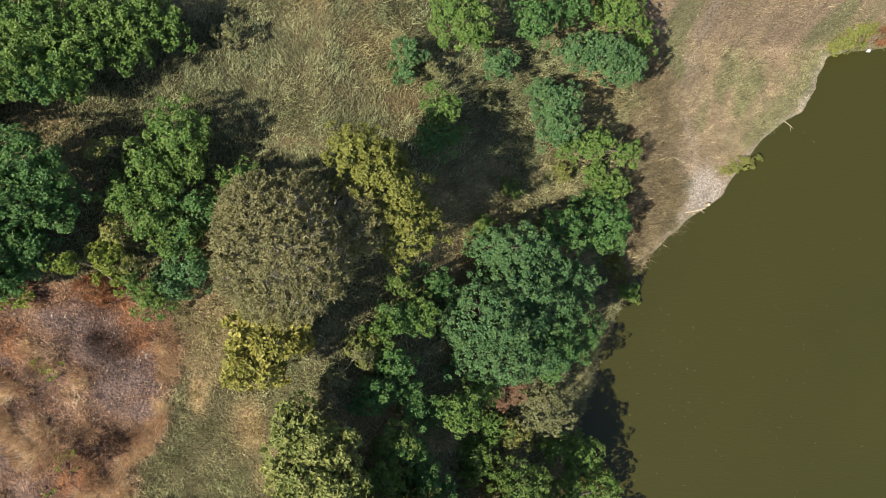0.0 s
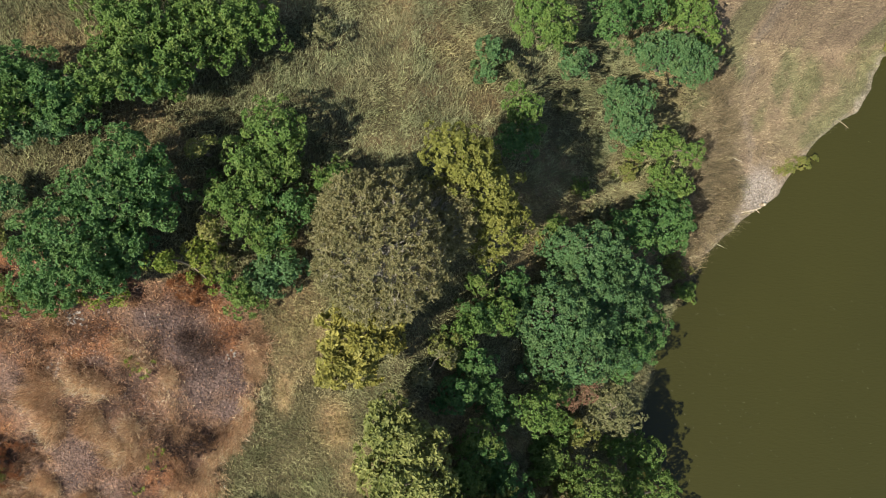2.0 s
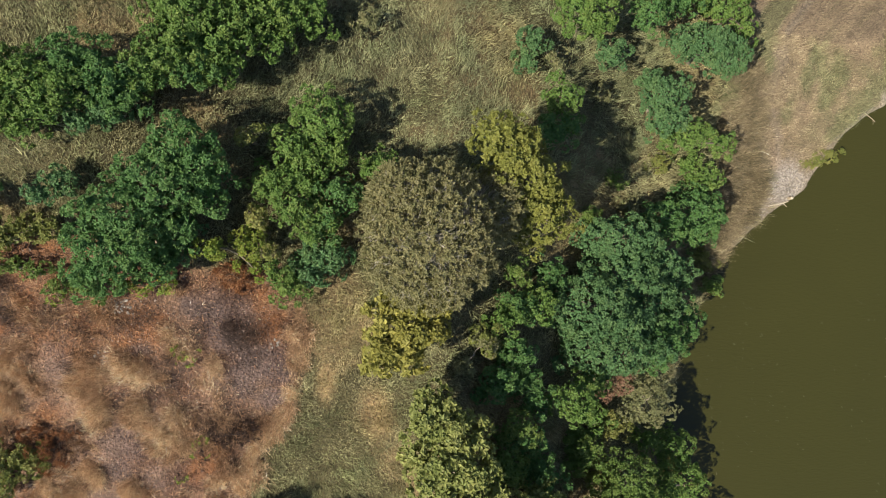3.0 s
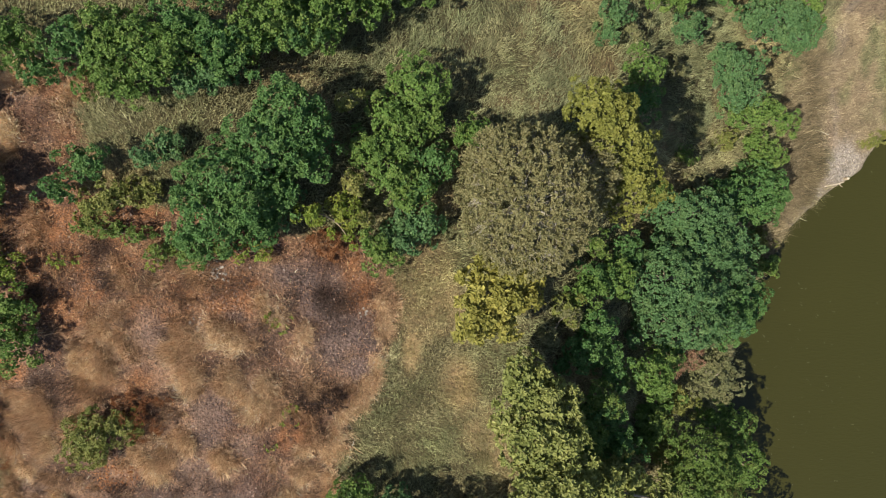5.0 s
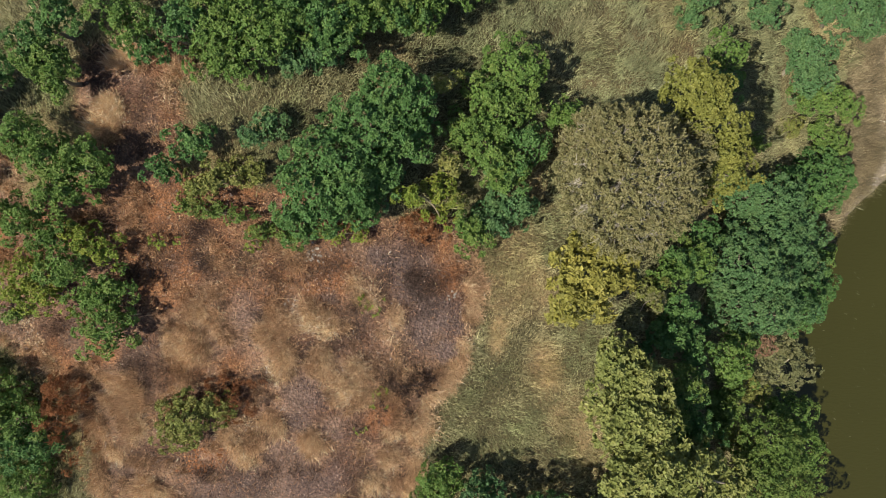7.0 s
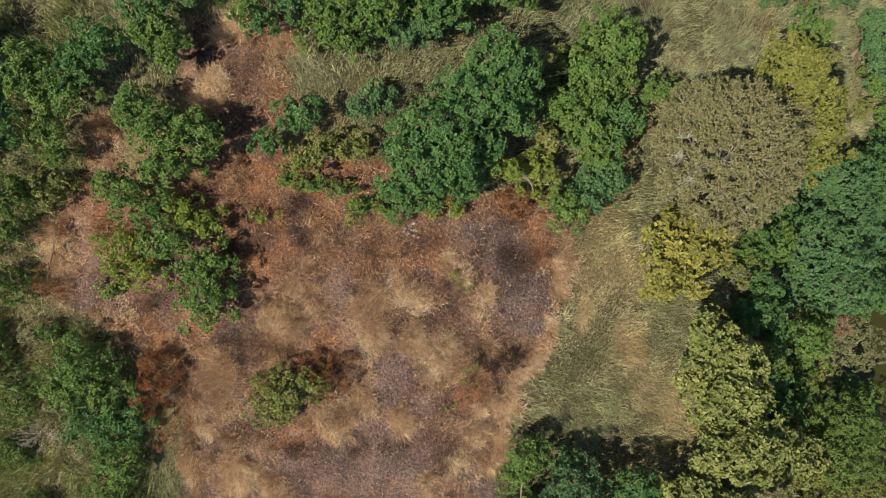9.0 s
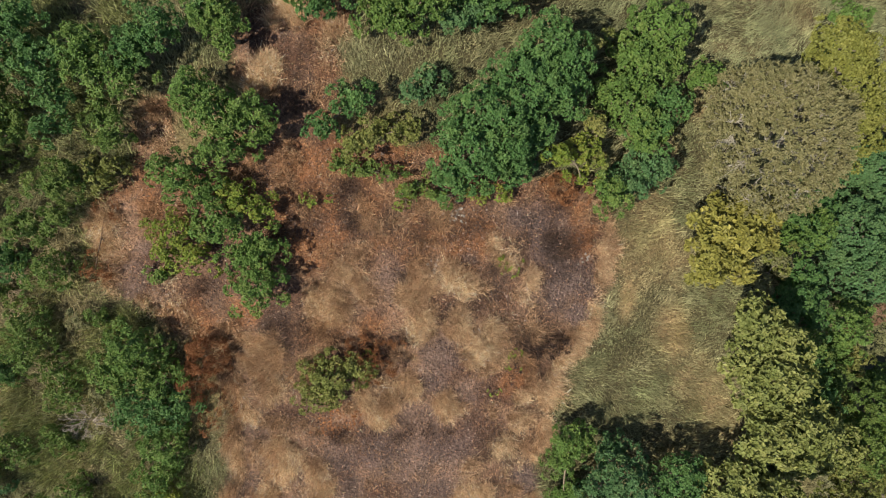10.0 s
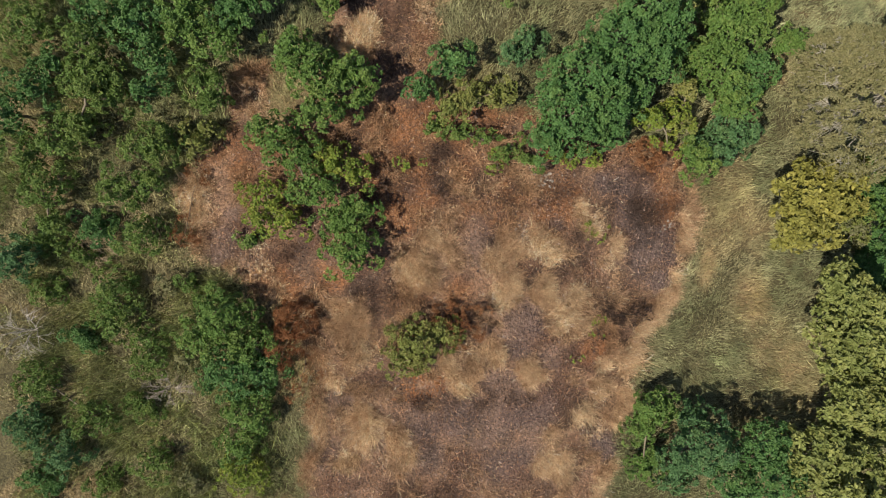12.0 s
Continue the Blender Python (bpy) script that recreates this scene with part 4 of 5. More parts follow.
grow("dead_shrub", "brown", "rust-brown dry brushwood on burnt ground", "shrub", "shrubs", -16.34, -1.97, (-0.29, 0.17, 0.91, 0.48, 0.95), (0.48, -0.28, 0.71, 0.38, 0.55), bare=0.35)
grow("shrub", "lime", "tiny bright green shrub on burnt soil", "shrub", "shrubs", -27.99, -2.71, (0.00, 0.00, 0.51, 0.41, 0.70), bare=0.55)
grow("shrub", "lime", "tiny bright green shrub on burnt soil", "shrub", "shrubs", -23.89, -2.67, (0.00, 0.00, 0.46, 0.39, 0.70), bare=0.55)
grow("shrub", "olive", "round olive shrub with bronze leaves on burnt ground", "shrub", "shrubs", -27.47, -11.22, (-0.08, 0.15, 1.45, 1.19, 1.96), (1.13, 0.55, 0.92, 0.81, 1.58), (-0.88, -0.83, 1.05, 0.77, 1.11))
grow("dead_shrub", "brown", "rust-brown withered shrub on burnt ground", "shrub", "shrubs", -33.77, -10.59, (0.24, 0.52, 1.08, 1.25, 1.53), (-0.43, -0.91, 0.83, 0.94, 1.06))
grow("dead_shrub", "char", "charred blackish brown twiggy shrub on burnt soil", "shrub", "shrubs", -17.23, -9.87, (-0.61, -0.08, 0.97, 0.57, 0.81), (0.80, 0.10, 0.81, 0.52, 0.50), bare=0.6)
grow("leafy_tree", "fresh", "fresh green bushy tree at the edge of the burnt clearing", "tree", "trees round the clearing", -36.91, -10.41, (0.11, 0.68, 1.59, 1.38, 3.02), (-1.28, -0.50, 1.20, 1.09, 2.03), (1.25, -0.73, 1.19, 0.97, 2.27))
grow("leafy_tree", "deep", "fresh green bushy tree at the edge of the burnt clearing", "tree", "trees round the clearing", -36.29, -12.58, (-0.60, 0.01, 1.53, 1.26, 2.45), (1.01, -0.01, 1.04, 1.10, 2.19))
grow("shrub", "fresh", "low green shrub standing in dry grass", "shrub", "shrubs", -36.37, -15.45, (0.32, 0.74, 1.41, 1.29, 2.43), (-0.51, -1.20, 1.15, 0.98, 1.50), bare=0.22)
grow("shrub", "lime", "low light green shrub standing in dry grass", "shrub", "shrubs", -36.71, -18.22, (0.00, 0.00, 1.40, 1.17, 1.90), bare=0.22)
grow("shrub", "wild", "low green shrub standing in dry grass", "shrub", "shrubs", -42.45, -9.22, (0.15, 0.48, 1.15, 1.47, 2.27), (-0.29, -0.92, 0.94, 0.94, 1.97), bare=0.22)
grow("shrub", "wild", "low green shrub standing in dry grass", "shrub", "shrubs", -40.73, -5.89, (0.00, 0.00, 1.06, 1.00, 2.20), bare=0.22)
grow("shrub", "wild", "low green shrub standing in dry grass", "shrub", "shrubs", -41.54, -17.76, (0.00, 0.00, 1.18, 1.00, 1.80), bare=0.22)
grow("shrub", "blue", "low green shrub standing in dry grass", "shrub", "shrubs", -47.29, -16.84, (0.74, -0.71, 1.31, 1.19, 1.84), (-0.93, 0.89, 1.17, 1.06, 2.21))
grow("shrub", "wild", "low green shrub standing in dry grass", "shrub", "shrubs", -46.12, -14.40, (1.45, -0.96, 1.29, 1.00, 1.49), (-1.30, 0.86, 1.45, 0.99, 1.76), bare=0.22)
grow("shrub", "wild", "low green shrub standing in dry grass", "shrub", "shrubs", -41.24, -11.67, (0.06, -0.53, 1.13, 0.85, 1.48), (-0.07, 0.64, 0.95, 0.84, 1.77), bare=0.22)
grow("shrub", "blue", "low green shrub standing in dry grass", "shrub", "shrubs", -46.90, -7.10, (0.00, 0.00, 1.08, 1.19, 2.60))
grow("shrub", "fresh", "bright green shrub at the clearing's lower edge", "shrub", "shrubs", -15.80, -15.99, (0.25, 1.52, 1.15, 1.04, 2.63), (-0.30, 0.06, 0.88, 1.06, 1.87), (-0.03, -1.84, 1.01, 1.01, 1.41))
grow("leafy_tree", "blue", "round blue-green tree in a dark shadow", "tree", "trees round the clearing", -13.66, -16.70, (0.32, 0.30, 1.77, 1.54, 4.04), (-0.70, -1.39, 1.19, 1.19, 2.29), (0.13, 1.46, 0.88, 0.88, 2.35))
grow("leafy_tree", "deep", "dark green tree below the grass strip", "tree", "trees round the clearing", -10.54, -17.50, (0.17, 1.26, 1.37, 1.26, 3.96), (0.63, -0.47, 1.72, 1.26, 3.90), (-1.24, -0.87, 1.15, 1.15, 3.61))
grow("shrub", "olive", "low green shrub spreading over the shoreline", "shrub", "shrubs", 23.61, 6.72, (-0.39, -0.15, 1.35, 0.72, 0.51), (0.86, 0.33, 0.81, 0.54, 0.50))
grow("shrub", "olive", "dense olive shrub at the water's edge", "shrub", "shrubs", 31.47, 16.30, (-0.09, -0.12, 1.32, 0.88, 1.25), (-0.64, -0.52, 0.89, 0.62, 0.74), (0.47, 0.45, 1.11, 0.86, 2.34))
grow("dead_shrub", "brown", "brown withered shrub at the water's edge", "shrub", "shrubs", 33.67, 16.75, (0.00, 0.00, 1.04, 1.30, 1.20))
grow("shrub", "lime", "tiny bright green shrub on burnt soil", "shrub", "shrubs", -18.61, -10.42, (0.00, 0.00, 0.34, 0.56, 0.50), bare=0.75)
grow("shrub", "lime", "tiny bright green shrub on burnt soil", "shrub", "shrubs", -18.99, -5.72, (0.00, 0.00, 0.49, 0.33, 0.50), bare=0.75)
grow("shrub", "lime", "tiny bright green shrub on burnt soil", "shrub", "shrubs", -19.49, -12.02, (0.00, 0.00, 0.34, 0.28, 0.50), bare=0.75)
grow("shrub", "wild", "low green shrub in tall dry grass", "shrub", "shrubs", -38.65, -8.28, (-0.08, 0.10, 0.60, 0.46, 1.21), (0.20, -0.22, 0.36, 0.33, 0.76))
grow("shrub", "deep", "dark green shrub in tall dry grass", "shrub", "shrubs", -44.61, -11.25, (-0.09, 0.13, 0.80, 0.63, 1.52), (0.23, -0.33, 0.46, 0.43, 0.96))
grow("shrub", "wild", "low green shrub in tall dry grass", "shrub", "shrubs", -46.09, -8.70, (-0.17, -0.12, 0.85, 0.68, 1.04), (0.42, 0.30, 0.51, 0.45, 0.92))
grow("shrub", "grey", "pale grey-green shrub in tall dry grass", "shrub", "shrubs", -39.32, -12.35, (-0.10, 0.11, 0.68, 0.54, 1.21), (0.24, -0.28, 0.40, 0.37, 0.78))
grow("shrub", "wild", "low green shrub in tall dry grass", "shrub", "shrubs", -41.88, -14.83, (-0.12, 0.16, 0.87, 0.70, 1.51), (0.30, -0.38, 0.53, 0.47, 0.94))
grow("shrub", "deep", "dark green shrub in tall dry grass", "shrub", "shrubs", -48.34, -19.28, (-0.18, 0.18, 1.10, 0.86, 1.20), (0.44, -0.46, 0.65, 0.58, 0.82))
grow("shrub", "wild", "low green shrub in tall dry grass", "shrub", "shrubs", -44.71, -19.29, (-0.18, -0.14, 1.04, 0.83, 0.89), (0.46, 0.34, 0.61, 0.55, 0.66))
grow("shrub", "grey", "pale grey-green shrub in tall dry grass", "shrub", "shrubs", -39.80, -18.93, (-0.12, 0.16, 0.83, 0.66, 1.53), (0.31, -0.39, 0.48, 0.45, 1.01))
grow("shrub", "wild", "low green shrub in tall dry grass", "shrub", "shrubs", -44.33, -6.95, (-0.10, 0.11, 0.77, 0.61, 1.21), (0.25, -0.28, 0.45, 0.42, 0.77))
grow("shrub", "deep", "dark green shrub in tall dry grass", "shrub", "shrubs", -43.02, -5.47, (-0.10, 0.12, 0.86, 0.67, 1.53), (0.25, -0.30, 0.52, 0.46, 0.91))
grow("shrub", "wild", "low green shrub in tall dry grass", "shrub", "shrubs", -45.97, -6.18, (-0.14, -0.10, 0.72, 0.55, 1.05), (0.33, 0.26, 0.41, 0.39, 0.89))
grow("shrub", "grey", "pale grey-green shrub in tall dry grass", "shrub", "shrubs", -39.85, -8.41, (-0.05, 0.07, 0.49, 0.38, 1.21), (0.14, -0.20, 0.28, 0.25, 0.75))
grow("shrub", "deep", "dark green shrub in the undergrowth on the bank", "shrub", "shrubs", -1.84, -11.33, (-0.19, 0.26, 1.08, 0.86, 2.78), (0.41, -0.56, 0.65, 0.65, 1.02))
grow("shrub", "wild", "dull green shrub in the undergrowth on the bank", "shrub", "shrubs", -3.05, -12.65, (-0.17, 0.27, 1.05, 0.84, 2.59), (0.38, -0.59, 0.64, 0.64, 0.77))
grow("shrub", "deep", "dark green shrub in the undergrowth on the bank", "shrub", "shrubs", -0.58, -13.85, (-0.22, 0.31, 1.19, 0.93, 2.82), (0.47, -0.68, 0.71, 0.71, 0.87))
grow("shrub", "deep", "dark green shrub in the undergrowth on the bank", "shrub", "shrubs", -1.23, -9.19, (-0.18, 0.22, 0.96, 0.77, 2.57), (0.38, -0.48, 0.59, 0.59, 0.81))
grow("shrub", "wild", "dull green shrub in the undergrowth on the bank", "shrub", "shrubs", 2.25, -13.15, (-0.25, 0.31, 1.22, 0.97, 2.47), (0.54, -0.68, 0.74, 0.74, 0.50))
grow("shrub", "olive", "olive green shrub in the undergrowth on the bank", "shrub", "shrubs", 4.59, -12.20, (-0.25, 0.28, 1.12, 0.90, 2.40), (0.54, -0.58, 0.69, 0.69, 0.50))
grow("shrub", "olive", "olive green shrub in the undergrowth on the bank", "shrub", "shrubs", -4.16, -5.54, (-0.15, 0.18, 0.90, 0.72, 1.71), (0.32, -0.38, 0.55, 0.55, 0.95))
grow("shrub", "deep", "dark green shrub in the undergrowth on the bank", "shrub", "shrubs", -2.43, -3.90, (-0.18, 0.20, 1.06, 0.84, 2.15), (0.40, -0.43, 0.64, 0.64, 1.19))
grow("shrub", "deep", "dark green shrub in the undergrowth on the bank", "shrub", "shrubs", -0.25, -2.13, (-0.21, 0.20, 1.11, 0.88, 2.27), (0.45, -0.43, 0.67, 0.67, 0.91))
grow("shrub", "wild", "dull green shrub in the undergrowth on the bank", "shrub", "shrubs", -2.49, -1.98, (-0.13, 0.14, 0.81, 0.62, 1.74), (0.29, -0.31, 0.48, 0.48, 0.90))
grow("shrub", "olive", "olive green shrub in the undergrowth on the bank", "shrub", "shrubs", 3.82, -15.42, (-0.28, 0.34, 1.33, 1.03, 2.00), (0.61, -0.73, 0.79, 0.79, 0.82))
grow("shrub", "olive", "olive green shrub in the undergrowth on the bank", "shrub", "shrubs", 13.59, -1.43, (-0.24, 0.17, 1.05, 0.83, 1.34), (0.55, -0.38, 0.62, 0.62, 0.59))
grow("shrub", "fresh", "bright green shrub in the undergrowth on the bank", "shrub", "shrubs", 14.72, -3.45, (-0.24, 0.16, 0.89, 0.71, 1.56), (0.53, -0.34, 0.54, 0.54, 0.65))
grow("shrub", "wild", "dull green shrub in the undergrowth on the bank", "shrub", "shrubs", 2.48, 1.29, (-0.18, 0.13, 0.90, 0.69, 1.42), (0.41, -0.29, 0.53, 0.53, 0.50))
grow("shrub", "grey", "grey-green shrub in the undergrowth on the bank", "shrub", "shrubs", 5.63, 2.12, (-0.22, 0.14, 0.96, 0.74, 1.49), (0.48, -0.30, 0.57, 0.57, 0.50))
grow("shrub", "olive", "olive green shrub in the undergrowth on the bank", "shrub", "shrubs", 8.01, 5.24, (-0.20, 0.11, 0.83, 0.65, 1.14), (0.42, -0.23, 0.50, 0.50, 0.50))
grow("shrub", "grey", "grey-green shrub in the undergrowth on the bank", "shrub", "shrubs", 2.69, 8.70, (-0.14, 0.07, 0.67, 0.54, 1.02), (0.30, -0.15, 0.41, 0.41, 0.50))
grow("shrub", "wild", "dull green shrub in the undergrowth on the bank", "shrub", "shrubs", 4.29, 3.86, (-0.16, 0.10, 0.71, 0.57, 1.05), (0.34, -0.20, 0.43, 0.43, 0.50))
grow("shrub", "deep", "dark green shrub in the undergrowth on the bank", "shrub", "shrubs", -3.91, -7.92, (0.10, 0.05, 0.90, 0.80, 2.00), (-0.55, -0.45, 0.60, 0.55, 1.40))
grow("shrub", "wild", "dull green shrub in the undergrowth on the bank", "shrub", "shrubs", -2.39, -10.42, (0.10, 0.05, 1.05, 0.89, 2.90), (-0.55, -0.45, 0.73, 0.63, 2.17))
grow("shrub", "deep", "dark green shrub in the undergrowth on the bank", "shrub", "shrubs", -1.22, -12.83, (0.10, 0.05, 0.90, 0.80, 2.30), (-0.55, -0.45, 0.60, 0.55, 1.60))
grow("shrub", "wild", "dull green shrub in the undergrowth on the bank", "shrub", "shrubs", -3.37, -12.17, (0.10, 0.05, 0.90, 0.77, 2.40), (-0.55, -0.45, 0.63, 0.54, 1.80))
grow("shrub", "fresh", "bright green shrub in the undergrowth on the bank", "shrub", "shrubs", 2.15, -13.89, (0.10, 0.05, 0.90, 0.77, 2.20), (-0.55, -0.45, 0.63, 0.54, 1.65))
dry_tree(-7.18, 0.03, [(0.00, 0.00, 2.99, 3.25, 7.00), (3.07, 1.47, 1.32, 1.65, 4.14), (-1.21, 1.83, 1.54, 1.44, 6.27)], "withering round tree with tan leaves and pale bare limbs", ends=1500)
dry_tree(-47.71, -10.84, [(0.00, 0.00, 1.71, 1.59, 1.70)], "bare grey dead branches tangled among shrubs", ends=110, leafy=False, bark=(0.40, 0.36, 0.31))
dry_tree(-43.55, -6.56, [(0.00, 0.00, 1.39, 0.94, 0.60)], "heap of pale dry brushwood among shrubs", ends=320, leafy=False, bark=(0.42, 0.32, 0.21))
dry_tree(-40.57, -13.81, [(0.00, 0.00, 1.51, 0.99, 0.90)], "heap of bare grey dead twigs in the grass", ends=260, leafy=False, bark=(0.34, 0.29, 0.25))


# ---- grass ----
def flow(x, y, seed):
    """The direction in which the wind has combed the grass."""
    return 0.6 + 2 * math.pi * 0.55 * (fbm(x, y, 2.6, seed, 4) - 0.5) * 2


def tussocks(name, label, count, box, wanted, per, spread, size, lean, fan, width, tint, seed, dry_tone=(0.33, 0.26, 0.145), blend=0.0, vary=0.38):
    """Scatter tufts of blades in the box where wanted(x, y) allows; fan: how far the blades of a tuft turn from the wind's comb."""
    x0, x1, y0, y1 = box
    cx, cy = rng.uniform(x0, x1, count), rng.uniform(y0, y1, count)
    keep = rng.random(count) < wanted(cx, cy)
    cx, cy = cx[keep], cy[keep]
    n = len(cx)
    tuft_tone = np.exp(0.20 * rng.normal(size=n) + 1.15 * (fbm(cx, cy, 0.6, seed + 7, 3) - 0.48))[:, None] * mixed(tint(cx, cy), np.array(dry_tone), blend * rng.random(n) ** 2)
    tuft_size = rng.uniform(*size, n) * (0.35 + 1.3 * fbm(cx, cy, 0.9, seed))
    tuft_turn = flow(cx, cy, seed + 3) + 0.35 * rng.normal(size=n)
    k = np.repeat(np.arange(n), per)
    m = len(k)
    turn = tuft_turn[k] + fan * rng.normal(size=m)
    x, y = cx[k] + spread * rng.normal(size=m), cy[k] + spread * rng.normal(size=m)
    base = np.stack([x, y, ground_z(x, y) - 0.03], -1)
    length = tuft_size[k] * rng.uniform(0.6, 1.15, m)
    tones = tuft_tone[k] * np.exp(vary * rng.normal(size=(m, 1)))
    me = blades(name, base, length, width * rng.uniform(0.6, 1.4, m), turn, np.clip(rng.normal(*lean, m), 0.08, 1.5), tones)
    return tagged(new(name, me), label, "grass", kind="stuff")


def in_sight(x, y):
    """Full growth along the flight, thin growth in the country round it."""
    high = np.interp(x, [-50, -28, -20, 0, 30], [7.5, 8.5, 13, 14, 20])
    near = ramp(x, -51, -48) * ramp(high - y, -1.5, 1) * ramp(y, -23, -20)
    return 0.1 + 0.9 * near


def grass_wanted(x, y):
    burnt, straw, ash, rust, sand, dry, beach = zones(x, y)
    return in_sight(x, y) * (1 - burnt) * (1 - 0.95 * sand) * ramp(ground_z(x, y), 0.0, 0.3) * (0.75 + 0.25 * ramp(fbm(x, y, 1.6, 21), 0.3, 0.5)) * (1 - 0.8 * beach)


def short_wanted(x, y):
    burnt, straw, ash, rust, sand, dry, beach = zones(x, y)
    return beach * (1 - 0.9 * sand) * ramp(ground_z(x, y), 0.02, 0.2) * ramp(fbm(x, y, 2.0, 27), 0.3, 0.5)


def grass_tint(x, y):
    burnt, straw, ash, rust, sand, dry, beach = zones(x, y)
    green = mixed(np.array([0.184, 0.200, 0.095]), np.array([0.250, 0.248, 0.130]), ramp(fbm(x, y, 1.7, 23), 0.35, 0.65))
    lush = ramp(y, 2.0, 5.0) * ramp(x, -20, -15) * (1 - ramp(x, 6, 11)) * ramp(fbm(x, y, 2.6, 153), 0.25, 0.5)
    green, dry = mixed(green, np.array([0.200, 0.232, 0.120]), 0.6 * lush), dry * (1 - 0.8 * lush)
    strip = spot(x, y, -11.4, -9.0, 2.4, 5.6, 0) * ramp(fbm(x, y, 1.5, 157), 0.3, 0.6)
    green = mixed(green, np.array([0.32, 0.245, 0.145]), 0.32 * strip)
    thicket = ramp(-37 - x, 0, 3) * ramp(-3 - y, 0, 2) * ramp(fbm(x, y, 2.0, 149), 0.3, 0.55)
    green = mixed(green, np.array([0.42, 0.345, 0.20]), 0.65 * thicket)
    return mixed(mixed(green, np.array([0.38, 0.28, 0.125]), 0.32 * dry * (1 - beach)), mixed(np.array([0.262, 0.205, 0.138]), np.array([0.165, 0.170, 0.088]), shore_green(x, y)), 0.9 * beach)


def straw_wanted(x, y):
    burnt, straw, ash, rust, sand, dry, beach = zones(x, y)
    return burnt * ramp(straw, 0.2, 0.6) * (0.10 + 0.90 * ramp(fbm(x, y, 0.8, 145, 3), 0.46, 0.54))


def thin_wanted(x, y):
    burnt, straw, ash, rust, sand, dry, beach = zones(x, y)
    return burnt * (0.35 + 0.5 * straw + 0.5 * rust) * (1 - 0.5 * ash) * (0.3 + 0.7 * ramp(fbm(x, y, 0.9, 29), 0.4, 0.6))


def straw_tint(x, y):
    burnt, straw, ash, rust, sand, dry, beach = zones(x, y)
    pale = mixed(np.array([0.212, 0.112, 0.060]), np.array([0.68, 0.47, 0.29]), straw)
    return mixed(pale, np.array([0.225, 0.112, 0.052]), 0.6 * rust * (1 - 0.6 * straw))


def char_and_shade_wanted(x, y):
    # dark stalks also fill the patch where a shadow is painted
    return ramp(burnt_depth(x, y), 0, 0.3) * np.maximum(patches(x, y, CHARRED_AND_SHADED, 1.1), 0.4 * ramp(fbm(x, y, 1.3, 95), 0.56, 0.68)) * (0.2 + 0.8 * ramp(fbm(x, y, 0.5, 147, 3), 0.40, 0.54))


def char_tint(x, y):
    return mixed(np.array([0.045, 0.032, 0.028]), np.array([0.12, 0.07, 0.045]), fbm(x, y, 0.6, 39))


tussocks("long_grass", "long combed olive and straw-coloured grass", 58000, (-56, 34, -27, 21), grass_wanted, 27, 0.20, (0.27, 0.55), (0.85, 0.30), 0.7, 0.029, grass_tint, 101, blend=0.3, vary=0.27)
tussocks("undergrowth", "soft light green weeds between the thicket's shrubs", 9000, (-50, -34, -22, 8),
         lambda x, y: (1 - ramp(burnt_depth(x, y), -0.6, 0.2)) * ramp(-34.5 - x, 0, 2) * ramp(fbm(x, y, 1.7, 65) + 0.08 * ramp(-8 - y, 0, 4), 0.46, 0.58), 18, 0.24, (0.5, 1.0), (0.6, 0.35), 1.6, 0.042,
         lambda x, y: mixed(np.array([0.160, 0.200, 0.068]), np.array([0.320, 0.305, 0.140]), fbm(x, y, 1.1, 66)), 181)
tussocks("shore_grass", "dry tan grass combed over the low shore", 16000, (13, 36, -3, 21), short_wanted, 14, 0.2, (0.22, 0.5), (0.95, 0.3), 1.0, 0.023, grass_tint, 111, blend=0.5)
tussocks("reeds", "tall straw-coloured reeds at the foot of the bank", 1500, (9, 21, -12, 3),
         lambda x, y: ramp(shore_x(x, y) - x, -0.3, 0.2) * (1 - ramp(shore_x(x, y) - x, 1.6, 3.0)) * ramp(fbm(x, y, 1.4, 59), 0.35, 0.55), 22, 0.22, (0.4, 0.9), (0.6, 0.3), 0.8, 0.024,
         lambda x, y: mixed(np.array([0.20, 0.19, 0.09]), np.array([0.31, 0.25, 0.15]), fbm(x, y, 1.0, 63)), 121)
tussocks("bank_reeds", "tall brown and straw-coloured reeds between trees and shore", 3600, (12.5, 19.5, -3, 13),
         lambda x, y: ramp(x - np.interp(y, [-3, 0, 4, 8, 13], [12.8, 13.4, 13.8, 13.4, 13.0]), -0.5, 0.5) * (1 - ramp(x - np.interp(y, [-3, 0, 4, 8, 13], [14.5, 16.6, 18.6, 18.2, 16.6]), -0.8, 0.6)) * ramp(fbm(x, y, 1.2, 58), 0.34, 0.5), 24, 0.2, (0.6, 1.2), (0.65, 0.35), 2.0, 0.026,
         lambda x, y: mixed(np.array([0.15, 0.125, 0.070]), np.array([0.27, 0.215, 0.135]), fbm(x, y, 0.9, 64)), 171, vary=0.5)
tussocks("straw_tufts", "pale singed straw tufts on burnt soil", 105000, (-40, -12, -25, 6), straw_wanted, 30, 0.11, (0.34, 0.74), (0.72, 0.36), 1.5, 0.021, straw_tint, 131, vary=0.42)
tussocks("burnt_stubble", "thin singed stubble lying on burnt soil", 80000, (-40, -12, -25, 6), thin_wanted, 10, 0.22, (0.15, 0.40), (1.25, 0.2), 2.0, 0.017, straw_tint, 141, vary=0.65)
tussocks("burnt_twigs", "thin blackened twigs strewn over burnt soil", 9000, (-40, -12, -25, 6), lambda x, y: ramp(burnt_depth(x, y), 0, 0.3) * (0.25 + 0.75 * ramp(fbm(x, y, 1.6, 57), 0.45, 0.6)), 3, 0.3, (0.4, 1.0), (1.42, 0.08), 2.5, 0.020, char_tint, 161)
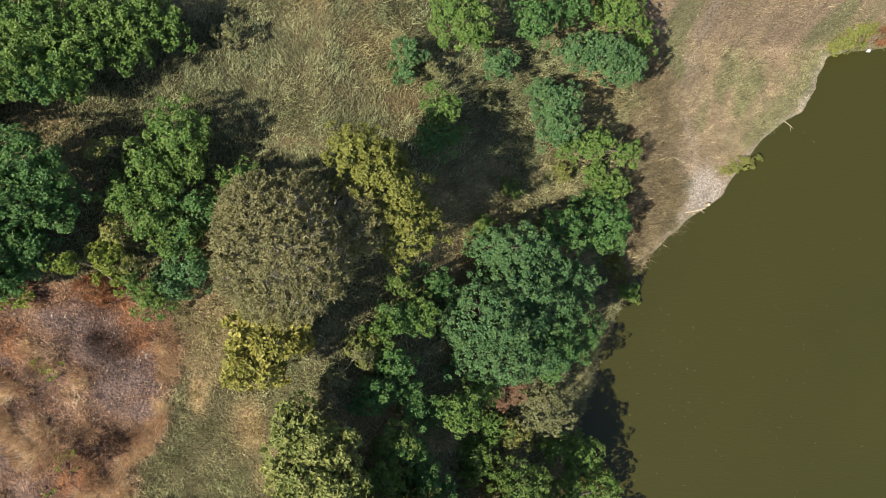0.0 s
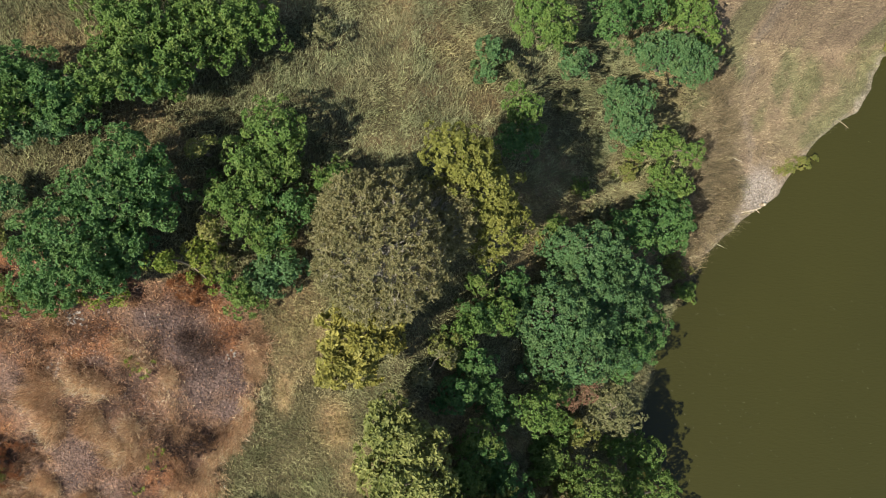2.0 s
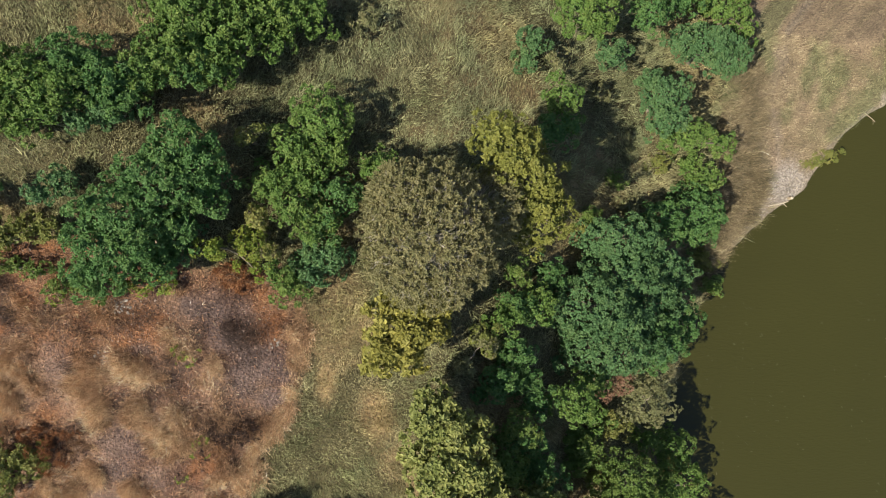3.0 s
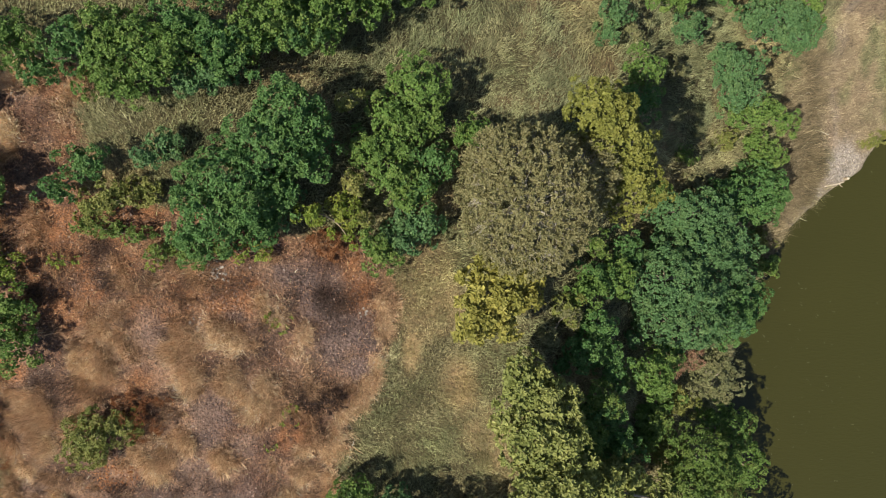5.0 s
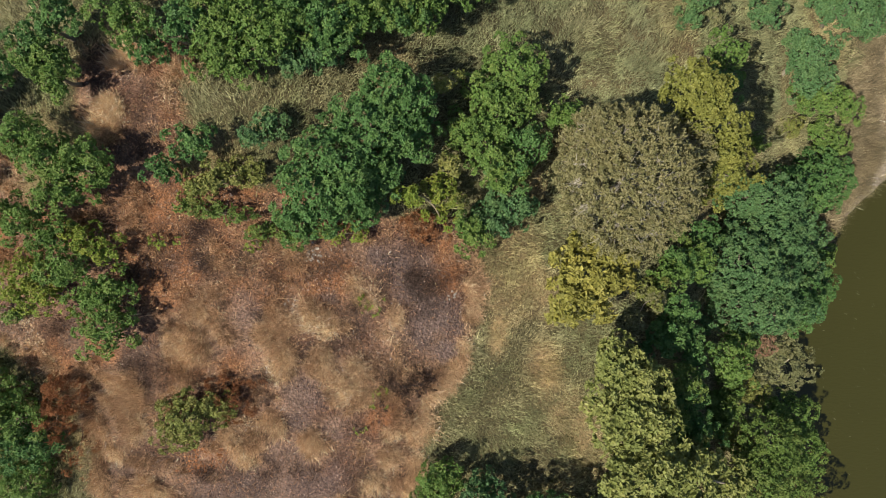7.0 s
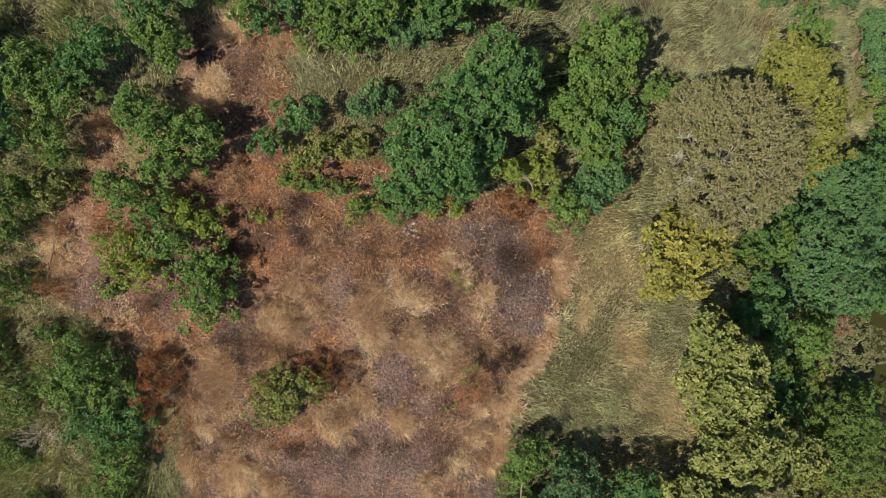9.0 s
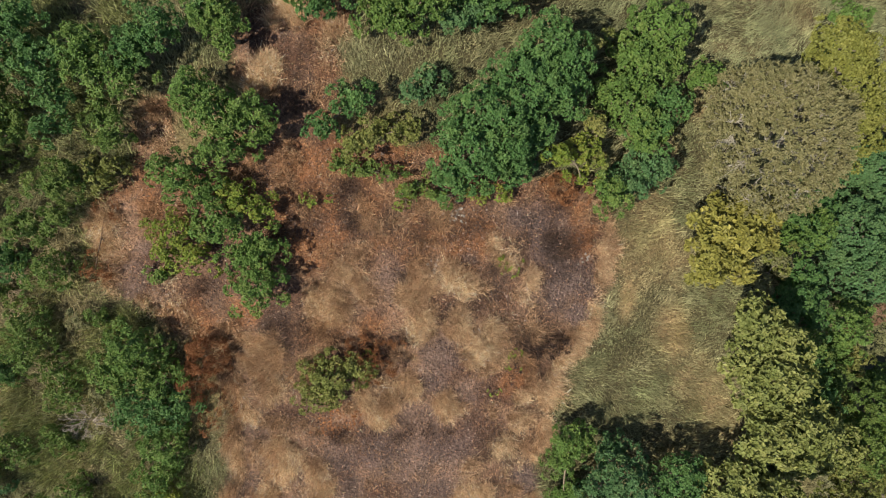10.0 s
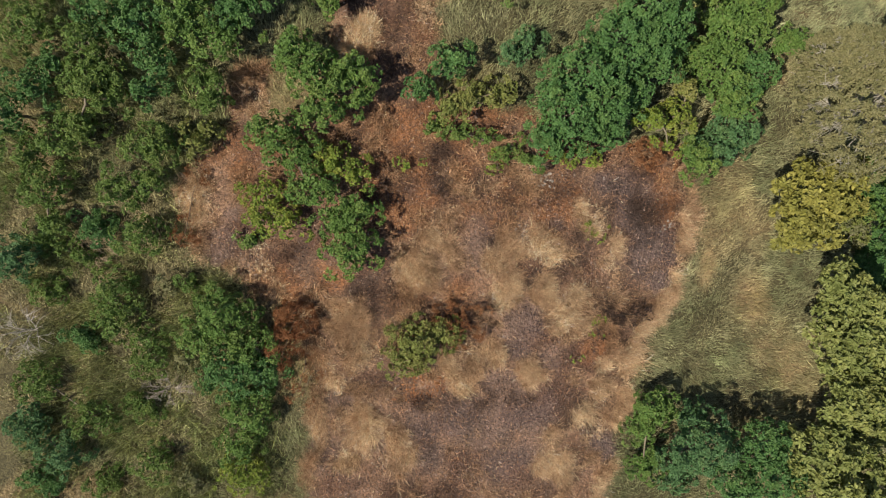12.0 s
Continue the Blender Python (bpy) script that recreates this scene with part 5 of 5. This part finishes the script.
tussocks("charred_stalks", "charred blackish brown stalks, one patch of them standing in for a shadow", 60000, (-40, -12, -25, 6), char_and_shade_wanted, 26, 0.14, (0.2, 0.5), (0.9, 0.35), 2.0, 0.017, char_tint, 151)


# ---- litter on the burnt soil ----
def litter(name, label, count, box, wanted, size, tones_lo, tones_hi, category):
    """Flakes, chips and splinters: many small tilted three-sided pieces, as one sheet of stuff."""
    x0, x1, y0, y1 = box
    x, y = rng.uniform(x0, x1, count), rng.uniform(y0, y1, count)
    keep = rng.random(count) < wanted(x, y)
    x, y = x[keep], y[keep]
    n = len(x)
    s, a = rng.uniform(*size, n) * np.exp(0.3 * rng.normal(size=n)), rng.uniform(0, 6.28, n)
    mid = np.stack([x, y, ground_z(x, y) + 0.4 * s], -1)
    corners = []
    for k in range(3):
        b = a + 2.1 * k + 0.5 * rng.normal(size=n)
        reach = s * rng.uniform(0.4, 1.3, n)
        corners.append(mid + np.stack([np.cos(b) * reach, np.sin(b) * reach, 0.45 * s * rng.normal(size=n)], -1))
    verts = np.stack(corners, 1).reshape(-1, 3)
    tones = mixed(np.array(tones_lo), np.array(tones_hi), rng.random(n) ** 2)
    return tagged(new(name, sheet(name, verts, np.arange(3 * n).reshape(n, 3), 3, np.repeat(tones, 3, 0), ROCK)), label, category, kind="stuff")


litter("ash_litter", "grey, black and pale chips of ash and stone", 190000, (-40, -12, -25, 6), lambda x, y: ramp(burnt_depth(x, y), 0, 0.4) * (0.35 + 0.65 * ramp(fbm(x, y, 1.8, 43), 0.45, 0.6)),
       (0.014, 0.042), (0.03, 0.02, 0.018), (0.42, 0.31, 0.25), "litter")
litter("fallen_leaves", "rusty fallen leaves beneath the round shrub", 3800, (-29.5, -24.5, -15.5, -11.5),
       lambda x, y: spot(x, y, -27.1, -13.5, 1.3, 0.7, 25), (0.03, 0.06), (0.20, 0.075, 0.028), (0.46, 0.20, 0.075), "leaves")
litter("shore_pebbles", "pale pebbles and clods on the bare shore", 5000, (14, 34, -3, 17), lambda x, y: zones(x, y)[4] * ramp(ground_z(x, y), 0.0, 0.1), (0.03, 0.09), (0.20, 0.16, 0.12), (0.44, 0.38, 0.32), "pebbles")


# ---- small things ----
def stone(name, label, x, y, r, tone, category="stone", group="", seed=0):
    """A faceted, uneven stone half sunk in the ground."""
    bm = bmesh.new()
    bmesh.ops.create_icosphere(bm, subdivisions=2, radius=r)
    lump = random.Random(seed)
    squash = Vector((lump.uniform(0.7, 1.2), lump.uniform(0.6, 1.0), lump.uniform(0.45, 0.7)))
    for v in bm.verts:
        v.co = Vector(a * b for a, b in zip(v.co, squash)) * (0.8 + 0.5 * noise.noise(v.co * (1.6 / r) + Vector((seed, 0, 0))))
    me = bpy.data.meshes.new(name)
    bm.to_mesh(me)
    bm.free()
    paint = me.attributes.new("tone", "FLOAT_COLOR", "POINT")
    paint.data.foreach_set("color", np.tile([*tone, 1.0], len(me.vertices)).astype(np.float32))
    me.materials.append(ROCK)
    ob = new(name, me)
    ob.location = (x, y, float(ground_z(x, y)) + 0.15 * r)
    ob.rotation_euler = (0, 0, lump.uniform(0, 6.28))
    return tagged(ob, label, category, group)


dice = random.Random(5)
for cx, cy, wide, deep, count in ((-21.8, -3.25, 0.85, 0.38, 60), (-22.4, -5.9, 0.55, 0.32, 22), (-15.1, -5.5, 0.7, 0.5, 10), (20.9, 3.5, 0.9, 0.5, 14)):
    for k in range(count):
        grey = dice.uniform(0.12, 0.26) if cx == -15.1 else dice.uniform(0.16, 0.5)
        stone("stone", "pale angular stone lying in a loose heap", cx + dice.gauss(0, wide / 2), cy + dice.gauss(0, deep / 2), dice.uniform(0.04, 0.09), (grey, grey * 0.9, grey * 0.78), group="stones in heaps", seed=k + int(10 * abs(cx)))


def log(name, label, a, b, thick, tone, category):
    """A crooked, tapering stick or pole lying from a to b, with the stub of a side branch."""
    pa, pb = (np.array([q[0], q[1], float(ground_z(q[0], q[1])) + max(q[2], 0.0)]) for q in (a, b))
    pa[2], pb[2] = max(pa[2], 0.0) + thick * 0.8, max(pb[2], 0.0) + thick * 0.8
    body = arc(pa, pb, 0.02, 8)
    fork = body[5] + np.cross(unit(pb - pa), [0, 0, 1]) * 0.35 + unit(pb - pa) * 0.25 + [0, 0, 0.03]
    ob = new(name, tubes(name, [(body, np.linspace(thick, thick * 0.6, 8)), (arc(body[5], fork, 0.02, 5), np.linspace(thick * 0.5, thick * 0.2, 5))], tone, pa, sides=7))
    ob.location = pa
    return tagged(ob, label, category)


log("fallen_pole", "bleached wooden pole lying on the shore", (19.3, 2.9, 0), (21.1, 3.3, 0), 0.06, (0.50, 0.42, 0.32), "pole")
log("charred_stick", "thin charred stick on burnt soil", (-27.55, -5.8, 0), (-27.45, -5.1, 0), 0.03, (0.04, 0.03, 0.027), "stick")
log("drift_twig", "grey twig sticking out at the shallow water's edge", (27.3, 10.3, 0), (28.1, 9.7, 0), 0.035, (0.30, 0.25, 0.18), "twig")


def stump(x, y, r, high, label):
    """A cut post: ringed side and a paler, slightly domed top."""
    bz = float(ground_z(x, y))
    ob = new("cut_post")
    ob.location = (x, y, bz)
    tagged(ob, label, "post")
    up = np.linspace(-0.1, high, 6)
    path = np.stack([0.02 * np.sin(4 * up), 0 * up, up], -1)
    part("shaft", tubes("shaft", [(path, r * (1.1 - 0.12 * np.linspace(0, 1, 6)))], (0.34, 0.28, 0.20), np.zeros(3), sides=12), ob)
    part("cut_top", tubes("cut_top", [(np.array([[0.02, 0, high - 0.01], [0.02, 0, high + 0.01], [0.02, 0, high + 0.02]]), np.array([r * 0.97, r * 0.9, 0.01]))], (0.42, 0.36, 0.27), np.zeros(3), sides=12), ob, "pale sawn top")
    return ob


stump(21.15, 3.55, 0.13, 0.4, "short pale cut post on the shore")


def scrap(x, y, z, size, label):
    """A crumpled thin sheet."""
    n = 12
    u, v = np.meshgrid(np.linspace(-0.5, 0.5, n), np.linspace(-0.5, 0.5, n), indexing="ij")
    h = 0.5 * fbm(u * 6, v * 6, 1.4, 201) + 0.25 * (1 - 4 * (u * u + v * v))
    verts = np.stack([u * size * (1 + 0.3 * np.sin(5 * v)), v * size * 0.7, h * size * 0.5], -1).reshape(-1, 3)
    i, j = np.meshgrid(np.arange(n - 1), np.arange(n - 1), indexing="ij")
    q = i * n + j
    me = sheet("white_scrap", verts, np.stack([q, q + n, q + n + 1, q + 1], -1).reshape(-1, 4), 4, np.full((n * n, 3), 0.45), ROCK, True)
    ob = new("white_scrap", me)
    ob.location = (x, y, z)
    ob.rotation_euler = (0, 0, 0.9)
    return tagged(ob, label, "litter")


# crumpled sheet standing in for a small white thing of unknown kind
scrap(34.2, 15.95, 0.02, 0.38, "small crumpled white thing at the water's edge")

# thin pale flecks just over the water, most turned roughly one way
specks = np.concatenate([np.stack([rng.uniform(14, 34, 34), rng.uniform(-22, 14, 34)], -1), np.stack([rng.uniform(13, 30, 190), rng.uniform(-22, -4, 190)], -1)])
specks = specks[(specks[:, 0] > shore_x(specks[:, 0], specks[:, 1]) + 0.5) & (rng.random(len(specks)) < 0.25 + 0.75 * ramp(fbm(specks[:, 0], specks[:, 1], 4.0, 203), 0.4, 0.55))]
turns = rng.normal(-0.55, 0.35, len(specks))
long_side = rng.uniform(0.03, 0.17, len(specks))
along2 = np.stack([np.cos(turns), np.sin(turns), 0 * turns], -1) * long_side[:, None]
across2 = np.stack([-np.sin(turns), np.cos(turns), 0 * turns], -1) * np.minimum(0.3 * long_side, 0.009)[:, None]
mid2 = np.concatenate([specks, np.full((len(specks), 1), 0.008)], 1)
speck_verts = np.stack([mid2 - along2, mid2 - across2, mid2 + along2, mid2 + across2], 1).reshape(-1, 3)
tagged(new("water_flecks", sheet("water_flecks", speck_verts, np.arange(4 * len(specks)).reshape(-1, 4), 4, np.full((4 * len(specks), 3), (0.22, 0.21, 0.14)), LEAF)),
       "thin pale flecks and short streaks on the pond's surface", "leaves", kind="stuff")
